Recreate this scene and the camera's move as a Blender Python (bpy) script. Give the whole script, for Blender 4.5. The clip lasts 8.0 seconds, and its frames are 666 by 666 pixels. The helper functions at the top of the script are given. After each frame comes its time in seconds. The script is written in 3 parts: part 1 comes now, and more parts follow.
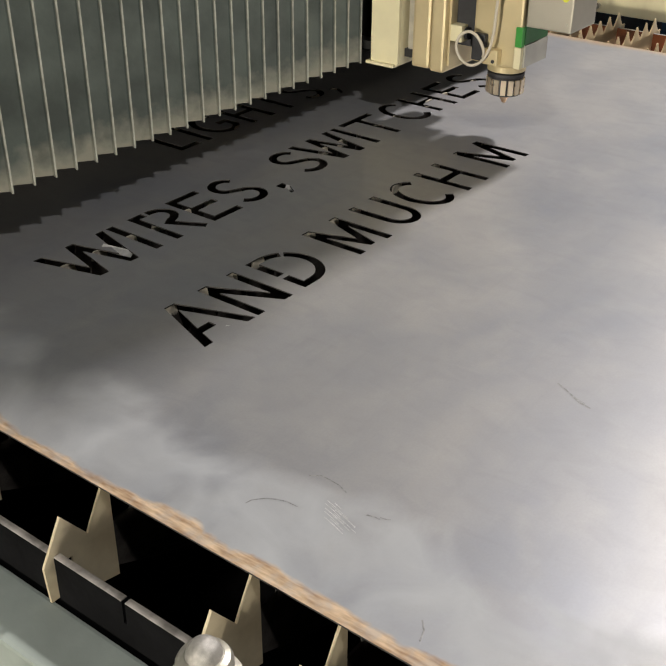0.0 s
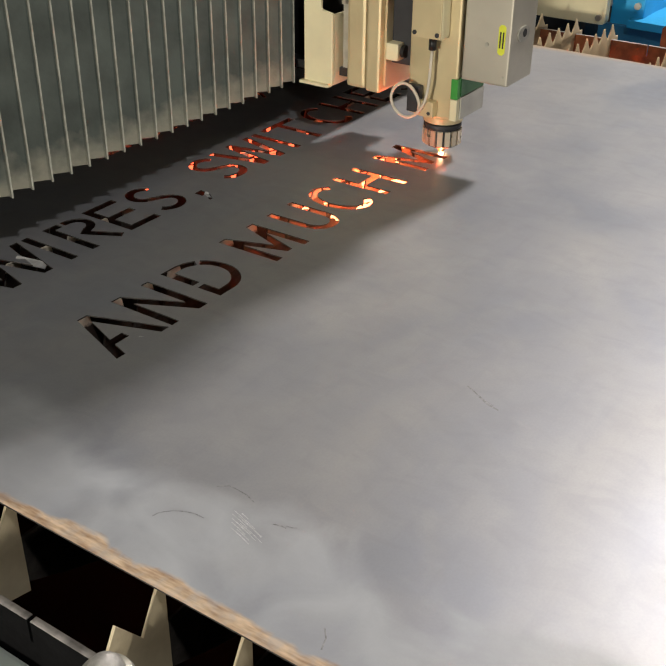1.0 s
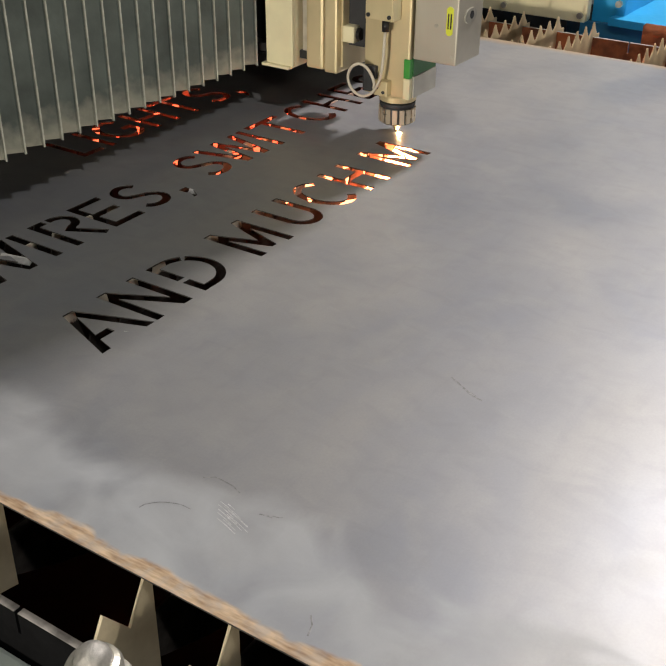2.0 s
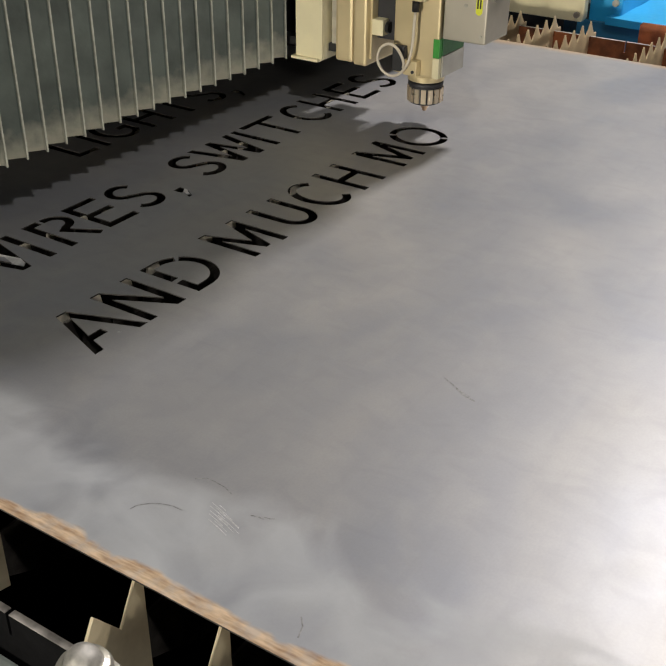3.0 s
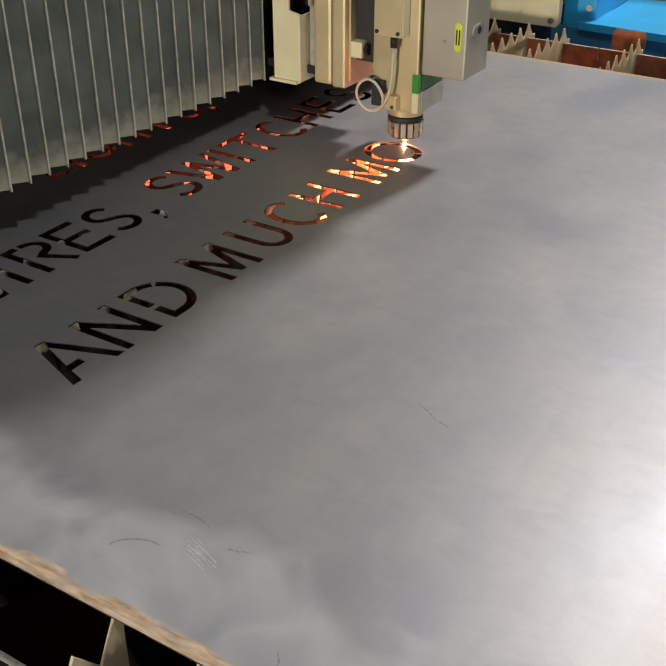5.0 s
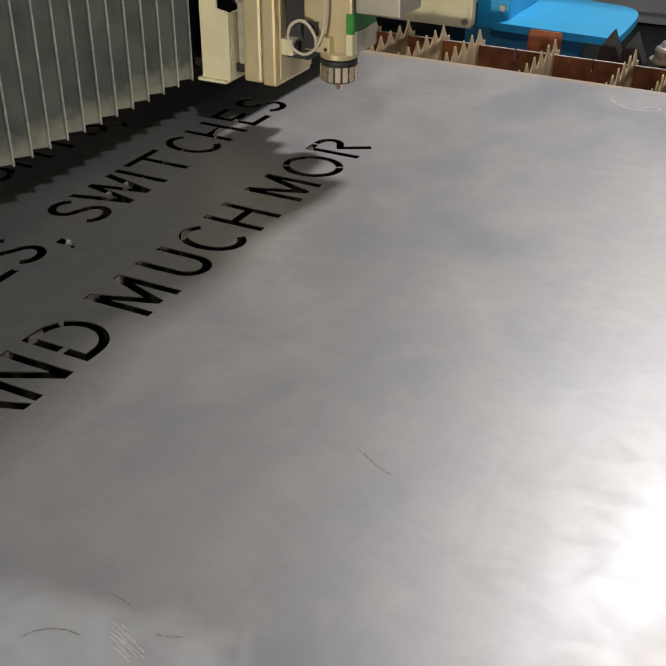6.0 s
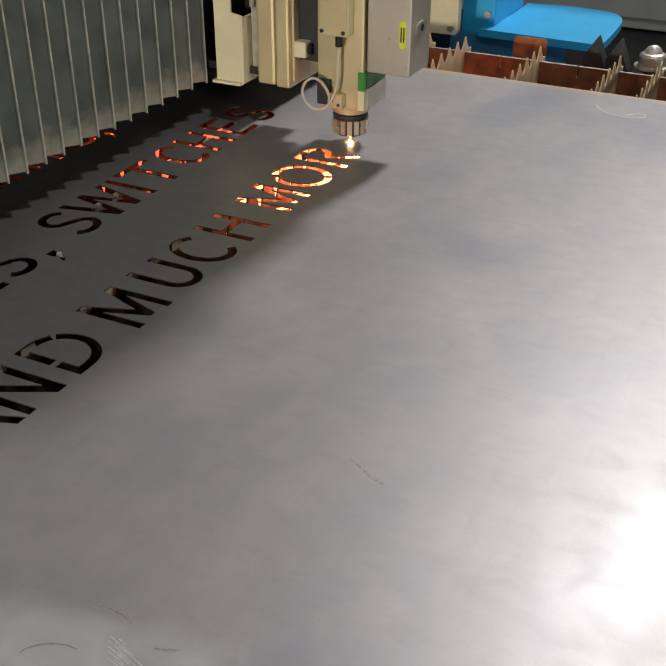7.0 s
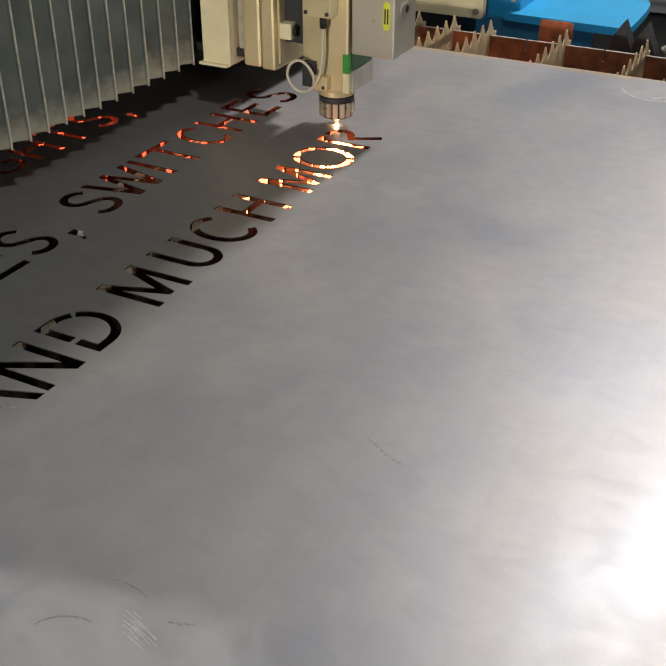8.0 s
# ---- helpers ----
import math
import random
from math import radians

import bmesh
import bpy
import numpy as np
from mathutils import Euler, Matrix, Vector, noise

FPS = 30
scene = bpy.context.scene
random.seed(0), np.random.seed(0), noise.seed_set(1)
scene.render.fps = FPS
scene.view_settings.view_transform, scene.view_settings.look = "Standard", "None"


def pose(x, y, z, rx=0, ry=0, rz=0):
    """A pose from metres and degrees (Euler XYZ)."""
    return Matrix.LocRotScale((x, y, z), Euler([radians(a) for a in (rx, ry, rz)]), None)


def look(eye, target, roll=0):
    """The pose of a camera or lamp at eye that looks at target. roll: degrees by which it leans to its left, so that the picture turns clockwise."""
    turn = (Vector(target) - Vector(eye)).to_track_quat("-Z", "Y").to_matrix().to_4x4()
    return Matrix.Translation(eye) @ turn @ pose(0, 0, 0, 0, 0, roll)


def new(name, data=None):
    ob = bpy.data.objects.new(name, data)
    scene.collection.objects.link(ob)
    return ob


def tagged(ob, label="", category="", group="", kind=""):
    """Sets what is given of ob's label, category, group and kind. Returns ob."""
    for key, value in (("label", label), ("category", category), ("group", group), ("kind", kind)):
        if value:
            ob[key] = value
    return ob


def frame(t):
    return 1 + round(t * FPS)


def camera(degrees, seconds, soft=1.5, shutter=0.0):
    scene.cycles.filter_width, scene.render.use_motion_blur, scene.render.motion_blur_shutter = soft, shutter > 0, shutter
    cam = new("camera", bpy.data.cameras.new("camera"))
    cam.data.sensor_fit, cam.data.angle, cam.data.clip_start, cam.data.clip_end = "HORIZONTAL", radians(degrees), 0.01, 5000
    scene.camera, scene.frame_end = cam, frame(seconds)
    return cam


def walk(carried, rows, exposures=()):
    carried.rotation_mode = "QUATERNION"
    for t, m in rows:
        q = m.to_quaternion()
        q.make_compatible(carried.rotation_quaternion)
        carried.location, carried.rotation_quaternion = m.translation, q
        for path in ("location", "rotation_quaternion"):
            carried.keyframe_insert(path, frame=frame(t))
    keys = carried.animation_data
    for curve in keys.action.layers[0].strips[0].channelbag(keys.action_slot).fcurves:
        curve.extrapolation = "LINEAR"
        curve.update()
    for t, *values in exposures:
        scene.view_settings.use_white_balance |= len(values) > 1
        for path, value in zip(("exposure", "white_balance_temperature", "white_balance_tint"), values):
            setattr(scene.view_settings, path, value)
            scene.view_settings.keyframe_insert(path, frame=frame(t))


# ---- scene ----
cam = camera(36.0, 8.0)
PATH = [
    (0, (-0.401, -0.615, 1.371), (0.976, 0.421, 0.357), 0.4),
    (0.5, (-0.392, -0.624, 1.358), (1.0, 0.399, 0.351), 0.7),
    (1, (-0.378, -0.645, 1.38), (1.054, 0.313, 0.365), 0.6),
    (1.5, (-0.386, -0.65, 1.376), (1.062, 0.287, 0.364), 0.6),
    (3, (-0.38, -0.657, 1.377), (1.067, 0.28, 0.363), 0.5),
    (3.5, (-0.378, -0.656, 1.369), (1.079, 0.263, 0.353), 0.8),
    (4, (-0.381, -0.665, 1.375), (1.076, 0.253, 0.358), 0.8),
    (4.2, (-0.388, -0.654, 1.378), (1.082, 0.243, 0.361), 1.3),
    (5.3, (-0.348, -0.665, 1.422), (1.109, 0.238, 0.393), -0.6),
    (5.5, (-0.328, -0.626, 1.423), (1.165, 0.219, 0.394), 0.1),
    (6, (-0.299, -0.61, 1.406), (1.233, 0.16, 0.377), 0.3),
    (6.5, (-0.302, -0.612, 1.416), (1.244, 0.139, 0.392), 0.1),
    (7, (-0.303, -0.607, 1.417), (1.243, 0.142, 0.392), 0.2),
    (7.5, (-0.301, -0.609, 1.41), (1.232, 0.153, 0.376), 0.1),
    (8, (-0.302, -0.611, 1.407), (1.214, 0.173, 0.363), -0.0),
]
walk(cam, [(t, look(eye, target, roll)) for t, eye, target, roll in PATH],
     exposures=[(0, 0.68), (0.45, 0.70), (1.0, 0.49), (1.7, 0.46), (3.0, 0.45), (4.2, 0.37), (5.5, 0.24), (6.5, 0.15), (7.5, 0.16), (8.0, 0.2)])

# ---------- light ----------
scene.view_settings.exposure = 0.0
world = bpy.data.worlds.new("hall_air")
world.use_nodes = True
scene.world = world
bg = world.node_tree.nodes["Background"]
bg.inputs["Color"].default_value = (0.75, 0.85, 1.0, 1)
bg.inputs["Strength"].default_value = 0.01


def area_lamp(name, eye, target, w, h, power, colour):
    data = bpy.data.lights.new(name, "AREA")
    data.shape, data.size, data.size_y = "RECTANGLE", w, h
    data.energy, data.color = power, colour
    ob = new(name, data)
    ob.matrix_world = look(eye, target)
    return ob


LAMPS = [  # place, aim, width, length, watts, colour
    ((4.5, -0.58, 5.0), (0.5, -0.2, 0.85), 0.5, 0.36, 206, (1.0, 0.943, 0.905)),
    ((-1.3, -1.9, 5.0), (0.9, 0.0, 0.85), 0.2, 0.2, 41, (1.0, 0.965, 0.91)),
    # The last two are low fills added for upright faces, not known lamps.
    ((-7.0, 0.05, 1.32), (0.8, 0.2, 1.0), 0.25, 0.25, 225, (1.0, 0.93, 0.78)),
    ((-1.5, -6.0, 1.6), (0.8, 0.2, 1.0), 0.25, 0.25, 42, (1.0, 0.93, 0.8)),
]
for i, (eye, target, w, h, power, colour) in enumerate(LAMPS):
    area_lamp("lamp_light", eye, target, w, h, power, colour)

# ---------- materials ----------
Z = 0.85          # top of the steel sheet
THICK = 0.0016    # its thickness
CAP = 0.087       # height of the cut letters


def mat(name, colour, rough=0.5, metal=0.0, var=0.15, scale=20.0, bump=0.0, second=None, emit=0.0, spec=0.5, detail_scale=None):
    m = bpy.data.materials.new(name)
    m.use_nodes = True
    nt = m.node_tree
    b = nt.nodes["Principled BSDF"]
    b.inputs["Roughness"].default_value = rough
    b.inputs["Metallic"].default_value = metal
    b.inputs["Specular IOR Level"].default_value = spec
    tc = nt.nodes.new("ShaderNodeTexCoord")
    n1 = nt.nodes.new("ShaderNodeTexNoise")
    n1.inputs["Scale"].default_value, n1.inputs["Detail"].default_value = scale, 6
    nt.links.new(tc.outputs["Object"], n1.inputs["Vector"])
    ramp = nt.nodes.new("ShaderNodeMix")
    ramp.data_type = "RGBA"
    lo = second or tuple(c * (1 - var) for c in colour)
    hi = tuple(min(1, c * (1 + var)) for c in colour)
    ramp.inputs[6].default_value, ramp.inputs[7].default_value = (*lo, 1), (*hi, 1)
    mr = nt.nodes.new("ShaderNodeMapRange")
    mr.inputs[1].default_value, mr.inputs[2].default_value = 0.35, 0.65
    nt.links.new(n1.outputs["Fac"], mr.inputs[0])
    nt.links.new(mr.outputs[0], ramp.inputs[0])
    nt.links.new(ramp.outputs[2], b.inputs["Base Color"])
    n2 = nt.nodes.new("ShaderNodeTexNoise")
    n2.inputs["Scale"].default_value, n2.inputs["Detail"].default_value = detail_scale or scale * 9, 4
    nt.links.new(tc.outputs["Object"], n2.inputs["Vector"])
    rr = nt.nodes.new("ShaderNodeMapRange")
    rr.inputs[3].default_value, rr.inputs[4].default_value = max(0.05, rough - 0.12), min(1, rough + 0.12)
    nt.links.new(n2.outputs["Fac"], rr.inputs[0])
    nt.links.new(rr.outputs[0], b.inputs["Roughness"])
    if bump:
        bn = nt.nodes.new("ShaderNodeBump")
        bn.inputs["Strength"].default_value, bn.inputs["Distance"].default_value = bump, 0.002
        nt.links.new(n2.outputs["Fac"], bn.inputs["Height"])
        nt.links.new(bn.outputs[0], b.inputs["Normal"])
    if emit:
        b.inputs["Emission Color"].default_value = (*colour, 1)
        b.inputs["Emission Strength"].default_value = emit
    return m


def steel_sheet():
    m = bpy.data.materials.new("hot_rolled_steel")
    m.use_nodes = True
    nt, L = m.node_tree, m.node_tree.links
    b = nt.nodes["Principled BSDF"]
    b.inputs["Metallic"].default_value = 0.44
    tc = nt.nodes.new("ShaderNodeTexCoord")

    def noise_at(scale, detail=5, stretch=(1, 1, 1), dist=0.0):
        mp = nt.nodes.new("ShaderNodeMapping")
        mp.inputs["Scale"].default_value = stretch
        L.new(tc.outputs["Object"], mp.inputs["Vector"])
        n = nt.nodes.new("ShaderNodeTexNoise")
        n.inputs["Scale"].default_value, n.inputs["Detail"].default_value, n.inputs["Distortion"].default_value = scale, detail, dist
        L.new(mp.outputs[0], n.inputs["Vector"])
        return n.outputs["Fac"]

    def ranged(v, a, c, d=0.0, e=1.0):
        r = nt.nodes.new("ShaderNodeMapRange")
        for i, x in zip((1, 2, 3, 4), (a, c, d, e)):
            r.inputs[i].default_value = x
        L.new(v, r.inputs[0])
        return r.outputs[0]

    def mixed(f, a, c):
        x = nt.nodes.new("ShaderNodeMix")
        x.data_type = "RGBA"
        for s, v in ((0, f), (6, a), (7, c)):
            if isinstance(v, tuple):
                x.inputs[s].default_value = (*v, 1)
            else:
                L.new(v, x.inputs[s])
        return x.outputs[2]

    def maths(op, a, c):
        x = nt.nodes.new("ShaderNodeMath")
        x.operation = op
        x.use_clamp = False
        x.inputs[2].default_value = 0.44
        for s, v in ((0, a), (1, c)):
            if isinstance(v, float):
                x.inputs[s].default_value = v
            else:
                L.new(v, x.inputs[s])
        return x.outputs[0]

    clouds = noise_at(3.2, 5, (1, 1.5, 1), 0.6)
    patches = noise_at(17, 7, (1, 1.2, 1), 0.6)
    grain = noise_at(160, 3)
    streak = noise_at(26, 4, (0.35, 3, 1))
    col = mixed(ranged(clouds, 0.28, 0.72), (0.285, 0.3, 0.345), (0.365, 0.355, 0.348))
    col = mixed(maths("MULTIPLY", ranged(patches, 0.45, 0.72), 0.34), col, (0.41, 0.405, 0.4))
    col = mixed(maths("MULTIPLY", ranged(streak, 0.55, 0.8), 0.2), col, (0.24, 0.25, 0.27))
    mottle = noise_at(34, 7, (1.2, 0.7, 1), 0.8)
    col = mixed(maths("MULTIPLY", ranged(mottle, 0.45, 0.75), 0.28), col, (0.24, 0.243, 0.26))
    speck = noise_at(420, 3)
    col = mixed(maths("MULTIPLY", ranged(speck, 0.35, 0.7), 0.2), col, (0.26, 0.262, 0.27))
    # mill scale and rust along the sheet's two ends
    sep = nt.nodes.new("ShaderNodeSeparateXYZ")
    L.new(tc.outputs["Object"], sep.inputs[0])
    wob = noise_at(9, 6, (0.3, 1, 1), 0.5)
    near = maths("ADD", sep.outputs[0], maths("MULTIPLY", wob, -0.045))
    edge = maths("ADD", near, maths("MULTIPLY", noise_at(90, 5, (1, 0.4, 1)), -0.009))
    rust = maths("MULTIPLY", ranged(edge, -0.016, -0.0115, 1, 0), ranged(noise_at(90, 6), 0.3, 0.55, 0.6, 1))
    # pale stain near the edge, with a bluish reflected sheen painted in
    swirl = maths("ADD", sep.outputs[0], maths("MULTIPLY", noise_at(5.5, 4, (1, 1, 1), 1.2), -0.22))
    stain_sheen = maths("MULTIPLY", ranged(swirl, -0.03, 0.012, 1, 0), ranged(noise_at(14, 5, (1, 1, 1), 0.8), 0.3, 0.7, 0.2, 0.75))
    col = mixed(stain_sheen, col, (0.46, 0.475, 0.49))
    far = maths("ADD", sep.outputs[0], maths("MULTIPLY", wob, 0.06))
    rust2 = maths("MULTIPLY", ranged(far, 1.524, 1.545), 0.8)
    rusty = mixed(ranged(noise_at(190, 6, (1.3, 0.22, 1)), 0.32, 0.68), (0.34, 0.21, 0.12), (0.74, 0.57, 0.39))
    col = mixed(rust, col, rusty)
    col = mixed(rust2, col, (0.5, 0.36, 0.22))
    L.new(col, b.inputs["Base Color"])
    rough = maths("ADD", ranged(clouds, 0.35, 0.65, 0.395, 0.465), maths("MULTIPLY", patches, 0.03))
    rough = maths("ADD", rough, maths("MULTIPLY", rust, 0.3))
    rough = maths("ADD", rough, maths("MULTIPLY", stain_sheen, 0.3))
    L.new(maths("MULTIPLY_ADD", stain_sheen, -0.42), b.inputs["Metallic"])
    rough = maths("ADD", rough, maths("MULTIPLY", ranged(mottle, 0.4, 0.7), 0.025))
    L.new(rough, b.inputs["Roughness"])
    bn = nt.nodes.new("ShaderNodeBump")
    bn.inputs["Strength"].default_value, bn.inputs["Distance"].default_value = 0.06, 0.001
    L.new(grain, bn.inputs["Height"])
    L.new(bn.outputs[0], b.inputs["Normal"])
    return m


def dark_foot_tooth():
    """Beige steel, near black lower down and pale near the pointed tip."""
    m = mat("dark_foot_tooth", (0.72, 0.66, 0.55), 0.55, 0.1, 0.2, 60, 0.2)
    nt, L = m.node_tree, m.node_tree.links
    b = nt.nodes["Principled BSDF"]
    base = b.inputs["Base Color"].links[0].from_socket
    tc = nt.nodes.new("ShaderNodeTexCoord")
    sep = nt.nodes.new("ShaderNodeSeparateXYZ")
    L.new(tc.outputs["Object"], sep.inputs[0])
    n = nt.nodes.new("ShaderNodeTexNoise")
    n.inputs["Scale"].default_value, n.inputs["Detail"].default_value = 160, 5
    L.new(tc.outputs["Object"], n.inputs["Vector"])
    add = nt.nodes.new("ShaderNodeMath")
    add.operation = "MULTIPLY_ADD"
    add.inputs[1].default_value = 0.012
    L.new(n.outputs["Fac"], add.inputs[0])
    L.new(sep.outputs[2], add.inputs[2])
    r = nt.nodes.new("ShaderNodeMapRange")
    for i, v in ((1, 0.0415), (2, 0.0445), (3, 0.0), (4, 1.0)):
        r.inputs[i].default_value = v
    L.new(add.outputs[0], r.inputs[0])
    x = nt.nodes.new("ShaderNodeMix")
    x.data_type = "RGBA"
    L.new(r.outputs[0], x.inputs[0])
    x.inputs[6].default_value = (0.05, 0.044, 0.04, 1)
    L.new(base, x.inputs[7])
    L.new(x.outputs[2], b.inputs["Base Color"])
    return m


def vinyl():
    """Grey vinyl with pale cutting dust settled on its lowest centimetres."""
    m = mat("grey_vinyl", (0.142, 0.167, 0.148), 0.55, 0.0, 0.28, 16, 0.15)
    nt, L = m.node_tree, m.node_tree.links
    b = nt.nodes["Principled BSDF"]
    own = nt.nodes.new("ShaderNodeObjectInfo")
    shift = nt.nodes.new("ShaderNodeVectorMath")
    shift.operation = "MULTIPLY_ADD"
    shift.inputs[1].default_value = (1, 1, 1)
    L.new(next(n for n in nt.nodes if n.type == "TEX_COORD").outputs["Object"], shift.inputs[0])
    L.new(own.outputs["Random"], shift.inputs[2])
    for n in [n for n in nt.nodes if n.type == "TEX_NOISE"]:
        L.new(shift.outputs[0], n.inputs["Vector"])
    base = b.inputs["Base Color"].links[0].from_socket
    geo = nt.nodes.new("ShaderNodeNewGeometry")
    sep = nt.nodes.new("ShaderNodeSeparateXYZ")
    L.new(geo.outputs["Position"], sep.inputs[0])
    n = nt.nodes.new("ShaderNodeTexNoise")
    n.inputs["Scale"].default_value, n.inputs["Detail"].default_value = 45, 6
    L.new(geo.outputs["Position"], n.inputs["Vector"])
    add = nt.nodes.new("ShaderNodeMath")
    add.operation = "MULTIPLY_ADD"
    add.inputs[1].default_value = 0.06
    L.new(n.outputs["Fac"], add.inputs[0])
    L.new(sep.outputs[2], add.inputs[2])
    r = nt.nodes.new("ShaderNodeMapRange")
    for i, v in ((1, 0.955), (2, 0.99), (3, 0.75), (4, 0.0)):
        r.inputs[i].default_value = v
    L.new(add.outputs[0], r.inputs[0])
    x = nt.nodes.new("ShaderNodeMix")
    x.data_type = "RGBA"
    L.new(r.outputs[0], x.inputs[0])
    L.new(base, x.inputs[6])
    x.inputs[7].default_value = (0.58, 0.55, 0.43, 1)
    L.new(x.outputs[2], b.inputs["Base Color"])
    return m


STEEL = steel_sheet()
TOOTHSTEEL = dark_foot_tooth()
SLAT = mat("slat_steel", (0.74, 0.64, 0.45), 0.55, 0.05, 0.1, 18, 0.2, second=(0.56, 0.46, 0.3))
# Slat steel made paler, painting in stronger light at the far end.
SLATEND = mat("brightened_slat_end", (0.8, 0.64, 0.41), 0.5, 0.0, 0.1, 18, 0.2, second=(0.7, 0.55, 0.34))
RUST = mat("rusted_steel", (0.36, 0.12, 0.05), 0.75, 0.1, 0.3, 24, 0.3, second=(0.16, 0.06, 0.035))
BARSTEEL = mat("blackened_bar", (0.009, 0.009, 0.01), 0.85, 0.0, 0.3, 14, 0.2, spec=0.06)
BLACKSTEEL = mat("dark_steel", (0.045, 0.045, 0.05), 0.55, 0.3, 0.3, 14, 0.2)
# Near-black colour of the slats between their beige ends.
DARKSLAT = mat("dark_slat_steel", (0.05, 0.044, 0.04), 0.8, 0.0, 0.4, 40, 0.4, spec=0.2)
# Even near-black base for the pit's floor and walls.
PIT = mat("near_black_steel", (0.003, 0.0027, 0.0027), 0.9, 0.0, 0.3, 8, 0.2, spec=0.08)
# Dark colour for all side walls of the cut plates.
CUTEDGE = mat("dark_cut_edge", (0.06, 0.055, 0.052), 0.6, 0.3, 0.3, 90, 0.2)
EDGE = mat("rubbed_bar_edge", (0.4, 0.37, 0.34), 0.6, 0.3, 0.4, 60, 0.2)
BALL = mat("dull_dented_steel", (0.5, 0.48, 0.45), 0.4, 0.45, 0.2, 150, 0.35)
# Warm tint paints in the spark glow that the ring reflects.
RINGMETAL = mat("glow_tinted_ring", (0.78, 0.66, 0.5), 0.3, 0.7, 0.04, 8)
FRAME = mat("grey_green_paint", (0.4, 0.45, 0.42), 0.5, 0.0, 0.12, 16, 0.1)
CREAM = mat("cream_paint", (0.78, 0.71, 0.47), 0.42, 0.0, 0.08, 14, 0.05)
TAN = mat("anodised_aluminium", (0.66, 0.55, 0.33), 0.4, 0.35, 0.08, 12, 0.04)
GREY = mat("brushed_grey_cover", (0.5, 0.465, 0.39), 0.42, 0.45, 0.08, 10, 0.04)
FOLDEDGE = mat("rubbed_vinyl_edge", (0.5, 0.5, 0.43), 0.45, 0.2, 0.3, 40, 0.1)
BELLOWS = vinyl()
TRIM = mat("worn_steel_edge", (0.5, 0.48, 0.42), 0.4, 0.6, 0.25, 30, 0.1)
BRASS = mat("heat_tinted_copper", (0.62, 0.42, 0.26), 0.3, 0.9, 0.15, 60, 0.05)
CHROME = mat("polished_steel", (0.68, 0.65, 0.6), 0.34, 0.75, 0.12, 60, 0.03)
BLUE = mat("blue_paint", (0.03, 0.42, 0.8), 0.38, 0.0, 0.06, 10, 0.03)
DEEPBLUE = mat("dull_blue_paint", (0.04, 0.2, 0.36), 0.5, 0.0, 0.15, 10, 0.05)
WHITECAB = mat("light_grey_paint", (0.55, 0.56, 0.55), 0.45, 0.0, 0.06, 8, 0.03)
YELLOW = mat("yellow_label", (0.72, 0.75, 0.05), 0.4, 0.0, 0.05, 30)
# The green plastic again, darkened to paint the shadow on the strip.
SHADEDGREEN = mat("shaded_green_plastic", (0.025, 0.13, 0.035), 0.4, 0.0, 0.15, 30)
GREEN = mat("green_plastic", (0.05, 0.3, 0.05), 0.35, 0.0, 0.1, 30)
FILM = mat("clear_cover", (0.5, 0.48, 0.42), 0.18, 0.2, 0.1, 30)
WIRE = mat("pale_cable", (0.62, 0.56, 0.46), 0.4, 0.0, 0.06, 40)
BLACK = mat("black_plastic", (0.012, 0.012, 0.013), 0.45, 0.0, 0.2, 30)
WALL = mat("hall_wall", (0.06, 0.06, 0.058), 0.8, 0.0, 0.1, 2, 0.1)
CONCRETE = mat("concrete", (0.09, 0.09, 0.087), 0.75, 0.0, 0.25, 3, 0.2)
SCUFF = mat("bare_scuffed_steel", (0.52, 0.52, 0.52), 0.55, 0.0, 0.2, 200)
CHALK = mat("chalk", (0.52, 0.52, 0.52), 0.9, 0.0, 0.2, 200)
SCRATCH = mat("dark_scratch", (0.27, 0.27, 0.27), 0.5, 0.3, 0.3, 300)
LAMPGLOW = mat("lamp_diffuser", (1.0, 0.96, 0.9), 0.5, 0, 0, 5, emit=6.0)
HOT = mat("molten_spot", (1.0, 0.7, 0.38), 0.5, 0, 0, 5, emit=190.0)
SPARKS = mat("white_hot_sparks", (1.0, 0.66, 0.32), 0.5, 0, 0, 5, emit=10.0)
JET = mat("orange_hot_sparks", (1.0, 0.22, 0.07), 0.5, 0, 0, 5, emit=40.0)
# Two glowing fills that paint spark light into the letter openings.
REDFILL = mat("red_glow_fill", (1.0, 0.15, 0.06), 0.5, 0, 0, 5, emit=1.5)
GLOW = mat("orange_glow_fill", (1.0, 0.34, 0.14), 0.5, 0, 0, 5, emit=3.6)

# ---------- mesh helpers ----------


def part(name, bm, material, parent=None, label="", smooth=False, bevel=0.0):
    if bevel:
        bmesh.ops.bevel(bm, geom=bm.edges[:], offset=bevel, segments=2, affect="EDGES", profile=0.6)
    me = bpy.data.meshes.new(name)
    bm.to_mesh(me)
    bm.free()
    me.materials.append(material)
    if smooth:
        for p in me.polygons:
            p.use_smooth = True
    ob = new(name, me)
    ob.parent = parent
    if label:
        tagged(ob, label)
    return ob


def empty(name, m=None):
    ob = new(name)
    ob.empty_display_size = 0.02
    if m is not None:
        ob.matrix_world = m
    return ob


def box(x0, x1, y0, y1, z0, z1, bm=None):
    bm = bm or bmesh.new()
    bmesh.ops.create_cube(bm, size=1, matrix=Matrix.Translation(((x0 + x1) / 2, (y0 + y1) / 2, (z0 + z1) / 2)) @ Matrix.Diagonal((x1 - x0, y1 - y0, z1 - z0, 1)))
    return bm


